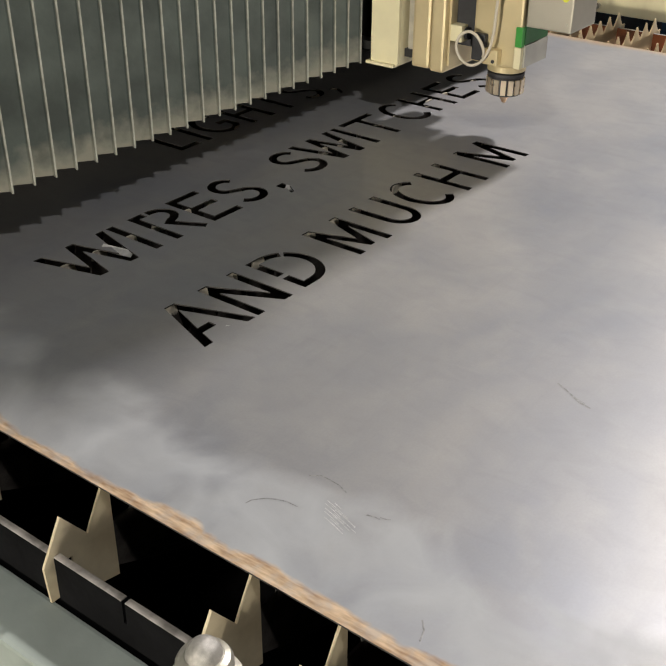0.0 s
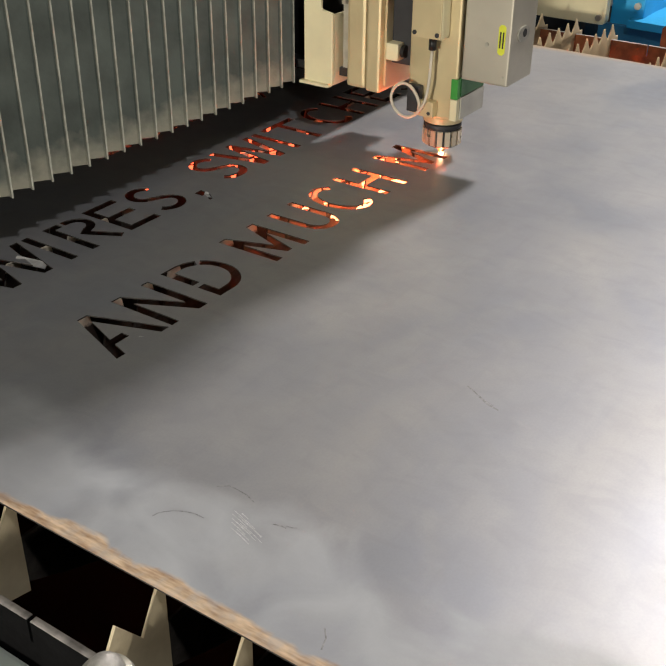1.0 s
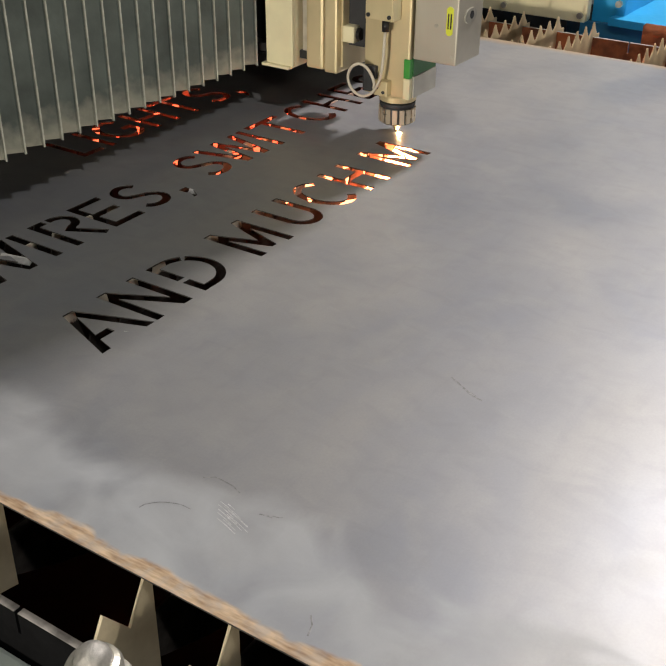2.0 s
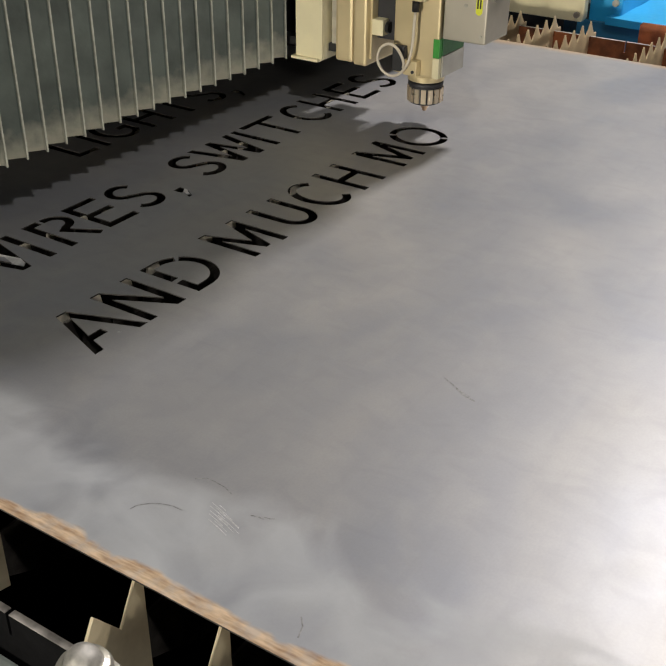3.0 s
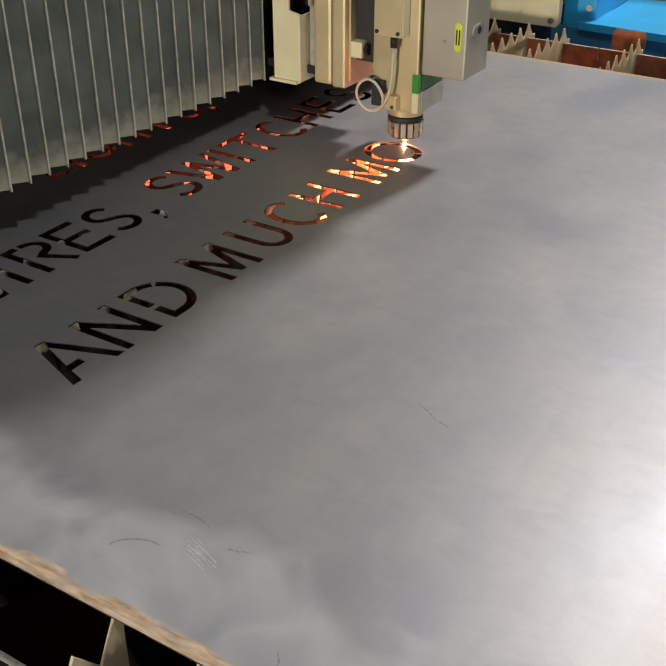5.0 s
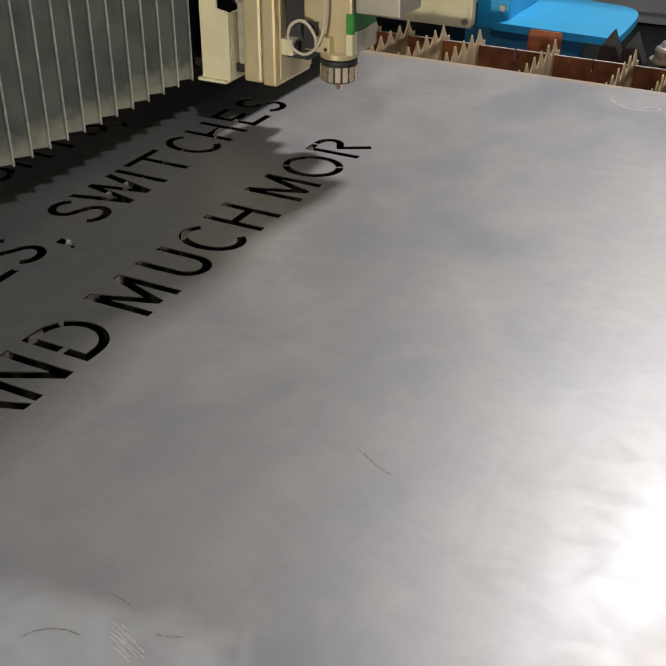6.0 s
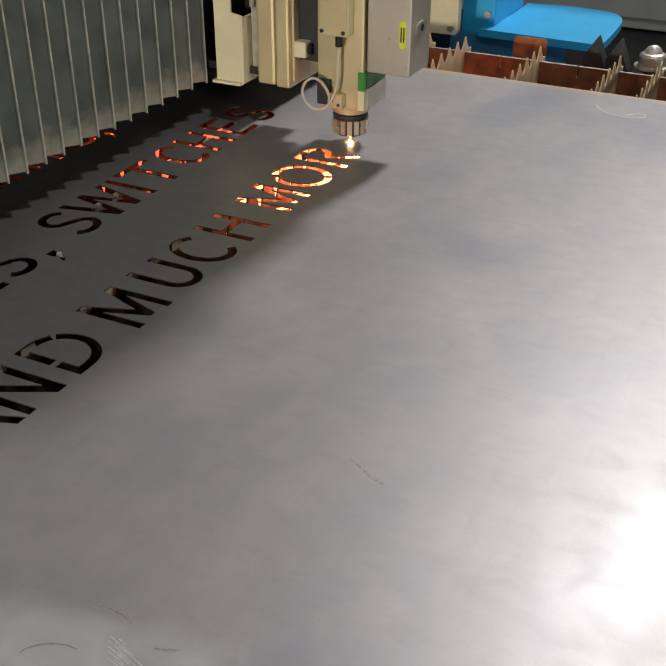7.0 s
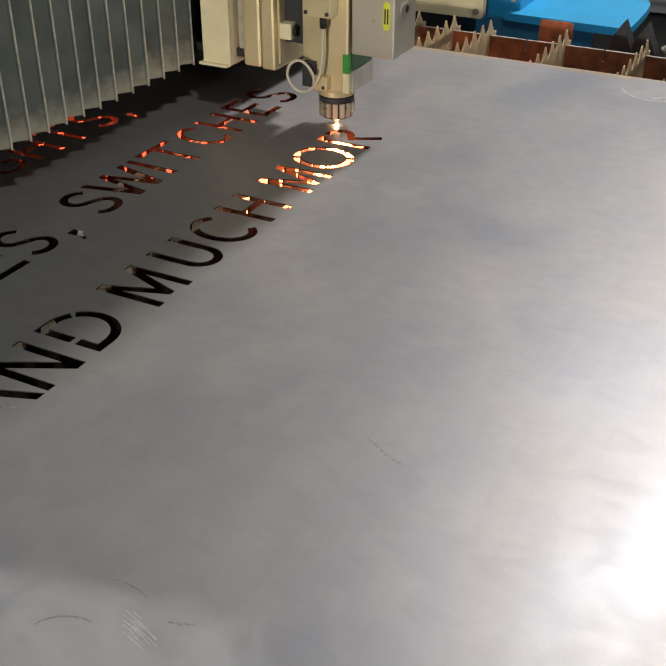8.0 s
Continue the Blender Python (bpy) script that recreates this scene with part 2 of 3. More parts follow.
def lathe(profile, n=32, bm=None, at=(0, 0, 0)):
    """A solid of revolution about z from (radius, height) pairs, bottom to top."""
    bm = bm or bmesh.new()
    rings = []
    for r, z in profile:
        rings.append([bm.verts.new((at[0] + r * math.cos(2 * math.pi * i / n), at[1] + r * math.sin(2 * math.pi * i / n), at[2] + z)) for i in range(n)])
    for a, c in zip(rings, rings[1:]):
        for i in range(n):
            bm.faces.new((a[i], a[(i + 1) % n], c[(i + 1) % n], c[i]))
    bm.faces.new(rings[0][::-1])
    bm.faces.new(rings[-1])
    return bm


def prism(points, axis, a, c, bm=None):
    """An outline in the plane across axis ('x', 'y' or 'z'), extruded from a to c."""
    bm = bm or bmesh.new()
    put = {"x": lambda p, d: (d, p[0], p[1]), "y": lambda p, d: (p[0], d, p[1]), "z": lambda p, d: (p[0], p[1], d)}[axis]
    lo = [bm.verts.new(put(p, a)) for p in points]
    hi = [bm.verts.new(put(p, c)) for p in points]
    n = len(points)
    bm.faces.new(lo), bm.faces.new(hi[::-1])
    for i in range(n):
        bm.faces.new((lo[i], hi[i], hi[(i + 1) % n], lo[(i + 1) % n]))
    bmesh.ops.recalc_face_normals(bm, faces=bm.faces[:])
    return bm


def tube(points, r, n=8, bm=None):
    bm = bm or bmesh.new()
    pts = [Vector(p) for p in points]
    rings = []
    for i, p in enumerate(pts):
        d = (pts[min(i + 1, len(pts) - 1)] - pts[max(i - 1, 0)]).normalized()
        u = d.orthogonal().normalized() if not rings else (rings[-1][1] - d * rings[-1][1].dot(d)).normalized()
        v = d.cross(u)
        rings.append(([bm.verts.new(p + r * (u * math.cos(2 * math.pi * k / n) + v * math.sin(2 * math.pi * k / n))) for k in range(n)], u))
    for (a, _), (c, _) in zip(rings, rings[1:]):
        for k in range(n):
            bm.faces.new((a[k], a[(k + 1) % n], c[(k + 1) % n], c[k]))
    bm.faces.new(rings[0][0][::-1]), bm.faces.new(rings[-1][0])
    return bm


def cylinder_x(x0, x1, y, z, r, n=20, bm=None):
    return tube([(x0, y, z), (x1, y, z)], r, n, bm)


# ---------- letters: closed outlines in units of the cap height ----------
W_ = 0.13  # stroke width


def ring(cx, cy, rx, ry, a0, a1, w=W_, n=18):
    """A piece of an elliptic ring between two angles in degrees."""
    out = [(cx + rx * math.cos(radians(a0 + (a1 - a0) * i / n)), cy + ry * math.sin(radians(a0 + (a1 - a0) * i / n))) for i in range(n + 1)]
    inn = [(cx + (rx - w) * math.cos(radians(a0 + (a1 - a0) * i / n)), cy + (ry - w) * math.sin(radians(a0 + (a1 - a0) * i / n))) for i in range(n + 1)]
    return out, inn


def ribbon(pts, w=W_):
    """A polyline with square corners and a constant width."""
    pts = [Vector(p) for p in pts]
    left, right = [], []
    for i, p in enumerate(pts):
        a = (p - pts[i - 1]).normalized() if i else (pts[1] - p).normalized()
        c = (pts[i + 1] - p).normalized() if i < len(pts) - 1 else a
        t = (a + c).normalized()
        nrm = Vector((-t.y, t.x))
        k = w / 2 / max(0.35, nrm.dot(Vector((-a.y, a.x))))
        left.append(tuple(p + nrm * k)), right.append(tuple(p - nrm * k))
    return left + right[::-1]


def arc(cx, cy, rx, ry, a0, a1, n=12):
    return [(cx + rx * math.cos(radians(a0 + (a1 - a0) * i / n)), cy + ry * math.sin(radians(a0 + (a1 - a0) * i / n))) for i in range(n + 1)]


h = W_ / 2
GLYPHS = {  # width in cap heights, outlines for a unit width
    "I": lambda w: [[(0, 0), (W_, 0), (W_, 1), (0, 1)]],
    "L": lambda w: [[(0, 0), (w, 0), (w, W_), (W_, W_), (W_, 1), (0, 1)]],
    "T": lambda w: [[(w / 2 - h, 0), (w / 2 + h, 0), (w / 2 + h, 1 - W_), (w, 1 - W_), (w, 1), (0, 1), (0, 1 - W_), (w / 2 - h, 1 - W_)]],
    "H": lambda w: [[(0, 0), (W_, 0), (W_, 0.45), (w - W_, 0.45), (w - W_, 0), (w, 0), (w, 1), (w - W_, 1), (w - W_, 0.58), (W_, 0.58), (W_, 1), (0, 1)]],
    "E": lambda w: [[(0, 0), (w, 0), (w, W_), (W_, W_), (W_, 0.45), (w * 0.92, 0.45), (w * 0.92, 0.58), (W_, 0.58), (W_, 1 - W_), (w, 1 - W_), (w, 1), (0, 1)]],
    "N": lambda w: [[(0, 0), (W_, 0), (W_, 0.74), (w - W_ - 0.03, 0), (w, 0), (w, 1), (w - W_, 1), (w - W_, 0.26), (W_ + 0.03, 1), (0, 1)]],
    "M": lambda w: [[(0, 0), (W_, 0), (W_, 0.66), (w / 2 - 0.05, 0.06), (w / 2 + 0.05, 0.06), (w - W_, 0.66), (w - W_, 0), (w, 0), (w, 1), (w - W_ - 0.02, 1), (w / 2, 0.34), (W_ + 0.02, 1), (0, 1)]],
    "W": lambda w: [[(0, 1), (w * 0.22, 0), (w * 0.22 + 0.15, 0), (w / 2, 0.72), (w * 0.78 - 0.15, 0), (w * 0.78, 0), (w, 1), (w - 0.14, 1), (w * 0.78 - 0.08, 0.3), (w / 2 + 0.07, 1), (w / 2 - 0.07, 1), (w * 0.22 + 0.08, 0.3), (0.14, 1)]],
    "A": lambda w: [[(0, 0), (0.14, 0), (0.14 + (w / 2 - 0.14) * 0.26, 0.24), (w * 0.52, 0.24), (w * 0.52, 0.36), (0.14 + (w / 2 - 0.14) * 0.4, 0.36), (w / 2, 0.84), (w - 0.14, 0), (w, 0), (w / 2 + 0.08, 1), (w / 2 - 0.08, 1)]],
    "U": lambda w: [ribbon([(h, 1), (h, 0.36)] + arc(w / 2, 0.36, w / 2 - h, 0.36 - h, 180, 360, 14)[1:] + [(w - h, 1)])],
    "C": lambda w: [ribbon(arc(w * 0.56, 0.5, w * 0.56 - h, 0.5 + 0.02 - h, 48, 312, 22))],
    "G": lambda w: [ribbon(arc(w * 0.56, 0.5, w * 0.56 - h, 0.5 - h, 48, 320, 20) + [(w - h, 0.46), (w * 0.62, 0.46)])],
    "S": lambda w: [ribbon(arc(w / 2, 0.735, w / 2 - h - 0.02, 0.265 - h + 0.012, 25, 255, 14) + arc(w / 2, 0.265, w / 2 - h, 0.265 - h + 0.012, 75, -155, 14))],
    "O": lambda w: [sum((lambda o, i: (o, i[::-1]))(*ring(w / 2, 0.5, w / 2, 0.52, 118, 292)), []), sum((lambda o, i: (o, i[::-1]))(*ring(w / 2, 0.5, w / 2, 0.52, 297, 473)), [])],
    "D": lambda w: [
        ribbon([(h, 0.45), (h, 1 - h)] + arc(w - 0.48, 0.5, 0.48 - h, 0.5 - h, 90, 52, 6)),
        ribbon(arc(w - 0.48, 0.5, 0.48 - h, 0.5 - h, 45, -90, 16) + [(h, h), (h, 0.37)])],
    "R": lambda w: [
        ribbon([(h, 0), (h, 1 - h), (w * 0.42, 1 - h)]),
        ribbon([(w * 0.50, 1 - h)] + arc(w - 0.27, 0.73, 0.27 - h + 0.02, 0.27 - h, 80, -80, 10) + [(w * 0.5, 0.47), (w - h, 0.0)])],
    ",": lambda w: [[(-0.02, -0.2), (0.05, -0.2), (0.17, -0.02), (0.19, 0.15), (0.03, 0.15), (0.03, 0.0), (0.08, -0.03)]],
}
LINES = [  # letter, first x, last x, base y
    ("A", 0.208, 0.284, 0), ("N", 0.288, 0.345, 0), ("D", 0.366, 0.430, 0), ("M", 0.468, 0.534, 0), ("U", 0.562, 0.617, 0), ("C", 0.632, 0.692, 0),
    ("H", 0.710, 0.766, 0), ("M", 0.813, 0.880, 0), ("O", 0.894, 0.974, 0), ("R", 0.990, 1.046, 0),
    ("W", 0.226, 0.330, 0.196), ("I", 0.335, 0.346, 0.196), ("R", 0.369, 0.425, 0.196), ("E", 0.434, 0.487, 0.196), ("S", 0.497, 0.550, 0.196), (",", 0.563, 0.582, 0.196),
    ("S", 0.626, 0.682, 0.199), ("W", 0.684, 0.776, 0.199), ("I", 0.784, 0.795, 0.199), ("T", 0.808, 0.884, 0.201), ("C", 0.896, 0.955, 0.203), ("H", 0.966, 1.022, 0.204), ("E", 1.043, 1.096, 0.205), ("S", 1.110, 1.165, 0.206),
    ("L", 0.585, 0.628, 0.400), ("I", 0.640, 0.651, 0.400), ("G", 0.664, 0.726, 0.400), ("H", 0.740, 0.795, 0.400), ("T", 0.805, 0.868, 0.400), ("S", 0.882, 0.935, 0.400), (",", 0.945, 0.965, 0.400),
]


def cut_outlines(letter, x0, x1, y0):
    return [[(x0 + px * CAP, y0 + py * CAP) for px, py in outline] for outline in GLYPHS[letter]((x1 - x0) / CAP)]


def plate(name, outlines, z_top, thick, material, parent=None):
    """A flat plate; outlines inside the first one are holes through it."""
    cu = bpy.data.curves.new(name, "CURVE")
    cu.dimensions, cu.fill_mode, cu.extrude = "2D", "BOTH", thick / 2
    for pts in outlines:
        sp = cu.splines.new("POLY")
        sp.points.add(len(pts) - 1)
        for p, (x, y) in zip(sp.points, pts):
            p.co = (x, y, 0, 1)
        sp.use_cyclic_u = True
    tmp = new(name + "_outline", cu)
    dg = bpy.context.evaluated_depsgraph_get()
    me = bpy.data.meshes.new_from_object(tmp.evaluated_get(dg))
    bpy.data.objects.remove(tmp)
    bpy.data.curves.remove(cu)
    bm = bmesh.new()
    bm.from_mesh(me)
    bmesh.ops.remove_doubles(bm, verts=bm.verts[:], dist=1e-6)
    bm.to_mesh(me)
    bm.free()
    me.transform(Matrix.Translation((0, 0, z_top - thick / 2)))
    me.materials.clear()
    me.materials.append(material)
    me.materials.append(CUTEDGE)
    for p in me.polygons:
        p.use_smooth = False
        p.material_index = 0 if abs(p.normal.z) > 0.5 else 1
    ob = new(name, me)
    ob.parent = parent
    return ob


# ---------- the hall ----------
tagged(part("floor", box(-9, 11, -9, 9, -0.1, 0), CONCRETE), "grey concrete hall floor", "floor", kind="structure")
tagged(part("ceiling", box(-9, 11, -9, 9, 6.5, 6.6), WALL), "grey hall ceiling", "ceiling", kind="structure")
for nm, b in (("wall_north", (11, 11.2, -9, 9, 0, 6.5)), ("wall_south", (-9.2, -9, -9, 9, 0, 6.5)), ("wall_east", (-9.2, 11.2, -9.2, -9, 0, 6.5)), ("wall_west", (-9.2, 11.2, 9, 9.2, 0, 6.5))):
    tagged(part(nm, box(*b), WALL), "plain grey hall wall", "wall", kind="structure")


# Housing and rods for every light, the added low fills too.
def hung_lamp(eye, target, w, h):
    lamp = empty("assumed_lamp", look(eye, target) @ Matrix.Translation((0, 0, 0.03)))
    bm = box(-w / 2 - 0.04, w / 2 + 0.04, -h / 2 - 0.04, h / 2 + 0.04, 0.0, 0.12)
    part("housing", bm, WHITECAB, lamp, bevel=0.01)
    part("diffuser", box(-w / 2, w / 2, -h / 2, h / 2, -0.012, -0.002), LAMPGLOW, lamp)
    back = lamp.matrix_world.inverted()
    for d in (-0.12, 0.12):
        bm = tube([(eye[0], eye[1] + d, eye[2] + 0.02), (eye[0], eye[1] + d, 6.5)], 0.008, 8)
        bm.transform(back)
        part("rod", bm, BLACKSTEEL, lamp)
    tagged(lamp, "unseen white lamp on ceiling rods, assumed as a light source", "lamp", "hall lamps")


for eye, target, w, h_, power, colour in LAMPS:
    hung_lamp(eye, target, w, h_)

# ---------- cutting table ----------
table = empty("cutting_table")
tagged(table, "grey-green steel laser cutting table with a dark pit", "cutting table")
X0, X1, Y0, Y1 = -0.105, 1.92, -1.35, 1.45
part("near_ledge", box(X0, -0.052, Y0, Y1, 0.60, 0.762), FRAME, table, "chipped grey-green ledge", bevel=0.004)
part("far_ledge", box(1.80, X1, Y0, Y1, 0.60, 0.74), DEEPBLUE, table, bevel=0.004)
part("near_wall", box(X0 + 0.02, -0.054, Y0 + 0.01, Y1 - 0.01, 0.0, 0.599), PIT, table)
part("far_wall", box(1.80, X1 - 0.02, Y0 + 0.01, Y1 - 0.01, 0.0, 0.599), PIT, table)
part("side_wall", box(X0, X1, Y0 - 0.06, Y0, 0.0, 0.78), FRAME, table, bevel=0.004)
part("side_wall", box(X0, X1, Y1, Y1 + 0.06, 0.0, 0.78), FRAME, table, bevel=0.004)
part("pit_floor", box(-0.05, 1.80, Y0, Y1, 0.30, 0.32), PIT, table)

SLATS = [0.089 + 0.081 * k for k in range(-16, 17) if k not in (-1, -3)]


def comb_bar(name, x, top, material, label, holes):
    """An upright cross bar with slots for the slats."""
    ob = empty(name, pose(x, 0, 0))
    ys = sorted([0.089 + 0.081 * k + d for k in range(-16, 17) for d in holes])
    out, cur = [], Y0 + 0.02
    segs = []
    for y in ys:
        segs.append((cur, y - 0.0016))
        cur = y + 0.0016
    segs.append((cur, Y1 - 0.02))
    pts = []
    for a, c in segs:
        pts += [(a, top - 0.022), (a, top), (c, top), (c, top - 0.022)]
    pts = [(Y0 + 0.02, 0.55)] + pts + [(Y1 - 0.02, 0.55)]
    part("bar", prism(pts, "x", -0.003, 0.003), material, ob)
    for a, c in segs:
        part("worn_edge", box(-0.0031, 0.0031, a + 0.0005, c - 0.0005, top, top + 0.0008), EDGE, ob)
    tagged(ob, label, "comb bar")
    return ob


comb_bar("comb_bar", -0.045, 0.806, BARSTEEL, "dark slotted steel bar carrying the slat ends", (0.0,))
comb_bar("comb_bar", 1.768, 0.818, RUST, "rusty slotted steel bar carrying the slat ends", (0.0,))


TOP, TOOTH = Z - THICK - 0.0005, 0.0475


def slat_meshes():
    """The slat's body with its hooked ends, and one of its pointed teeth."""
    low = TOP - 0.047
    body = [(0.0145, low), (0.0145, 0.752), (0.06, 0.73), (0.16, 0.69), (1.50, 0.69), (1.50, low)]
    hook = [(-0.034, 0.763), (-0.034, 0.795), (-0.030, 0.795), (-0.030, 0.752), (0.0143, 0.742), (0.0143, TOP - 0.001), (0.0105, TOP - 0.0002), (-0.012, 0.806), (-0.036, 0.839), (-0.058, 0.800), (-0.056, 0.763)]
    tail = [(1.5002, TOP - 0.028), (1.5002, 0.74), (1.76, 0.74), (1.764, 0.785), (1.772, 0.785), (1.772, 0.762), (1.805, 0.762), (1.805, TOP - 0.028)]
    tooth = [(-0.0235, 0.0), (0.0235, 0.0), (0.0185, 0.014), (0.0115, 0.036), (0.0095, 0.0455), (0.0075, 0.047), (-0.0075, 0.047), (-0.0095, 0.0455), (-0.0115, 0.036), (-0.0185, 0.014)]
    wide = [(-0.0237, 0.0), (0.0237, 0.0), (0.0237, 0.0195), (0.010, 0.034), (0.0012, 0.049), (-0.0012, 0.049), (-0.010, 0.034), (-0.0237, 0.0195)]
    made = []
    for name, pts, m in (("support_slat", body, DARKSLAT), ("hook_end", hook, SLAT), ("tail_end", tail, SLATEND), ("tooth", tooth, TOOTHSTEEL), ("tooth", wide, SLATEND)):
        bm = prism(pts, "y", -0.0014 if m is SLATEND else -0.0013, 0.0014 if pts is wide else 0.0013)
        me = bpy.data.meshes.new(name)
        bm.to_mesh(me)
        bm.free()
        me.materials.append(m)
        made.append(me)
    return made


BODYMESH, HOOKMESH, TAILMESH, TOOTHMESH, ENDTOOTH = slat_meshes()
for y in SLATS:
    ob = new("support_slat", BODYMESH)
    ob.location = (0, y, 0)
    tagged(ob, "steel slat with beige ends, dark middle and pointed teeth under the sheet", "slat", "support slats")
    for name, me in (("hook_end", HOOKMESH), ("tail_end", TAILMESH)):
        new(name, me).parent = ob
    for k in range(1, 38):
        tooth = new("tooth", TOOTHMESH if k < 32 else ENDTOOTH)
        tooth.parent = ob
        tooth.location = (0.010 + TOOTH * k, 0, TOP - 0.0472)

# ---------- sheet with its cut letters ----------
outer = [(0, -1.28), (1.518, -1.28), (1.518, 1.25), (0, 1.25)]
holes = [o for row in LINES for o in cut_outlines(*row)]
sheet = plate("steel_sheet", [outer] + holes, Z, THICK, STEEL)
tagged(sheet, "grey hot-rolled steel sheet with cut letters, rusty edges", "steel sheet")

SLUGS = {}


def slug(letter, x0, x1, y0):
    made = []
    for o in cut_outlines(letter, x0, x1, y0):
        ob = plate("cut_slug", [o], Z, THICK - 0.0004, STEEL)
        tagged(ob, "grey steel piece of a letter cut from the sheet", "steel offcut", "cut letter pieces")
        made.append(ob)
    return made


SLUGS["O"] = slug("O", 0.894, 0.974, 0)
SLUGS["R"] = slug("R", 0.990, 1.046, 0)

OFFCUT = mat("bare_cut_steel", (0.5, 0.5, 0.5), 0.45, 0.3, 0.15, 120, 0.1)
for x, y, ln, wd, rx, ry, rz in ((0.5765, 0.193, 0.013, 0.007, 32, 8, -70), (0.306, 0.232, 0.04, 0.010, 24, 4, -72), (0.655, 0.2325, 0.009, 0.005, 30, 0, 20), (0.405, 0.203, 0.010, 0.006, 28, 5, -30), (0.253, 0.006, 0.012, 0.006, 30, 6, -60)):
    bit = part("steel_offcut", box(-ln / 2, ln / 2, -wd / 2, wd / 2, -0.0007, 0.0007), OFFCUT)
    bit.matrix_world = pose(x, y, Z - 0.0022, rx, ry, rz)
    tagged(bit, "small pale steel offcut tilted in a cut letter", "steel offcut", "small offcuts")

# ---------- bellows of the gantry ----------
FOLD = 0.038  # width of one fold, which reaches behind the next


def bellows():
    """Flat folds, each with a metal edge in front; they slant back and reach behind the next edge."""
    thing = empty("bellows")
    top, low = 1.25, 0.080
    flap = prism([(-FOLD, 0.0265), (-0.0022, 0.0022), (-0.0008, 0.0), (0.0, 0.0006), (0.0, 0.0032), (-FOLD, 0.0295)], "z", low, top)
    trim = prism([(-0.0014, -0.0022), (0.0006, -0.0028), (0.0009, 0.0008), (-0.0010, 0.0010)], "z", low - 0.002, top)
    made = []
    for k in range(46):
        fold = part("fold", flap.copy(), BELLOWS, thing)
        fold.location = (-0.025 - 0.031 * k, 0.245, 0)
        part("edge", trim.copy(), FOLDEDGE, fold)
        made.append(fold)
    # Solid unseen block, added to stop light passing behind the folds.
    part("backing", box(-1.40, 0.004, 0.282, 0.40, low + 0.004, top), BLACK, thing, "black block behind the folds, added to stop light")
    tagged(thing, "dark grey folded vinyl bellows with worn metal edges", "bellows")
    return thing, made


def carriage():
    thing = empty("carriage")
    # Unseen plate, drawn long and low to block light from the far end.
    part("back_plate", box(0.014, 0.50, 0.166, 0.402, 0.088, 1.25), BLACK, thing)
    # cream end bracket of the bellows
    bm = prism([(0.168, 0.090), (0.173, 0.085), (0.214, 0.085), (0.218, 0.09), (0.218, 1.25), (0.188, 1.25), (0.188, 0.196), (0.168, 0.192)], "x", -0.034, -0.029)
    part("end_bracket", bm, CREAM, thing, "cream painted end bracket", bevel=0.0015)
    part("bracket_foot", prism([(-0.041, 0.0862), (0.012, 0.0862), (0.012, 0.0905), (-0.041, 0.0905)], "y", 0.172, 0.222), CREAM, thing)
    part("bracket_lip", box(-0.0285, 0.012, 0.168, 0.172, 0.089, 0.19), CREAM, thing, bevel=0.001)
    # Unseen plate, added to block light leaking under the carriage.
    part("bottom_plate", box(-0.015, 0.0135, 0.10, 0.32, 0.100, 0.112), BLACK, thing)
    # dark gap with a rail and a hose
    part("rail", box(-0.012, 0.012, 0.152, 0.164, 0.10, 0.62), CHROME, thing)
    part("hose", tube([(-0.018, 0.158, 0.205), (-0.017, 0.158, 0.3), (-0.018, 0.158, 0.45), (-0.018, 0.158, 0.62)], 0.0045, 10), WIRE, thing, smooth=True)
    part("clamp", box(-0.04, -0.01, 0.150, 0.176, 0.235, 0.262), TAN, thing, bevel=0.002)
    # upright aluminium profiles
    part("profile", box(-0.03, 0.08, 0.1145, 0.146, 0.092, 1.25), TAN, thing, bevel=0.005)
    part("profile", box(-0.03, 0.08, 0.090, 0.1135, 0.090, 1.25), TAN, thing, bevel=0.004)
    part("side_strip", box(-0.02, 0.075, 0.086, 0.0895, 0.10, 1.25), TAN, thing)
    part("slide", box(-0.005, 0.06, 0.048, 0.0858, 0.13, 1.25), BLACKSTEEL, thing, bevel=0.002)
    part("stop_block", box(-0.022, 0.004, 0.066, 0.0858, 0.138, 0.162), CREAM, thing, bevel=0.002)
    part("stop_block", box(-0.022, 0.004, 0.062, 0.0858, 0.225, 0.25), CREAM, thing, bevel=0.002)
    for z in (0.15, 0.2375):
        part("knob", tube([(-0.009, 0.0600, z), (-0.009, 0.0658, z)], 0.0085, 20), BLACK, thing, "round black knob")
    part("bellows_frame", box(0.0076, 0.0138, 0.247, 0.268, 0.10, 1.25), BLACK, thing)
    part("head_mount", box(0.004, 0.044, 0.0415, 0.0485, 0.30, 1.24), BLACKSTEEL, thing)
    tagged(thing, "cream and tan gantry carriage beside the bellows", "carriage")
    return thing


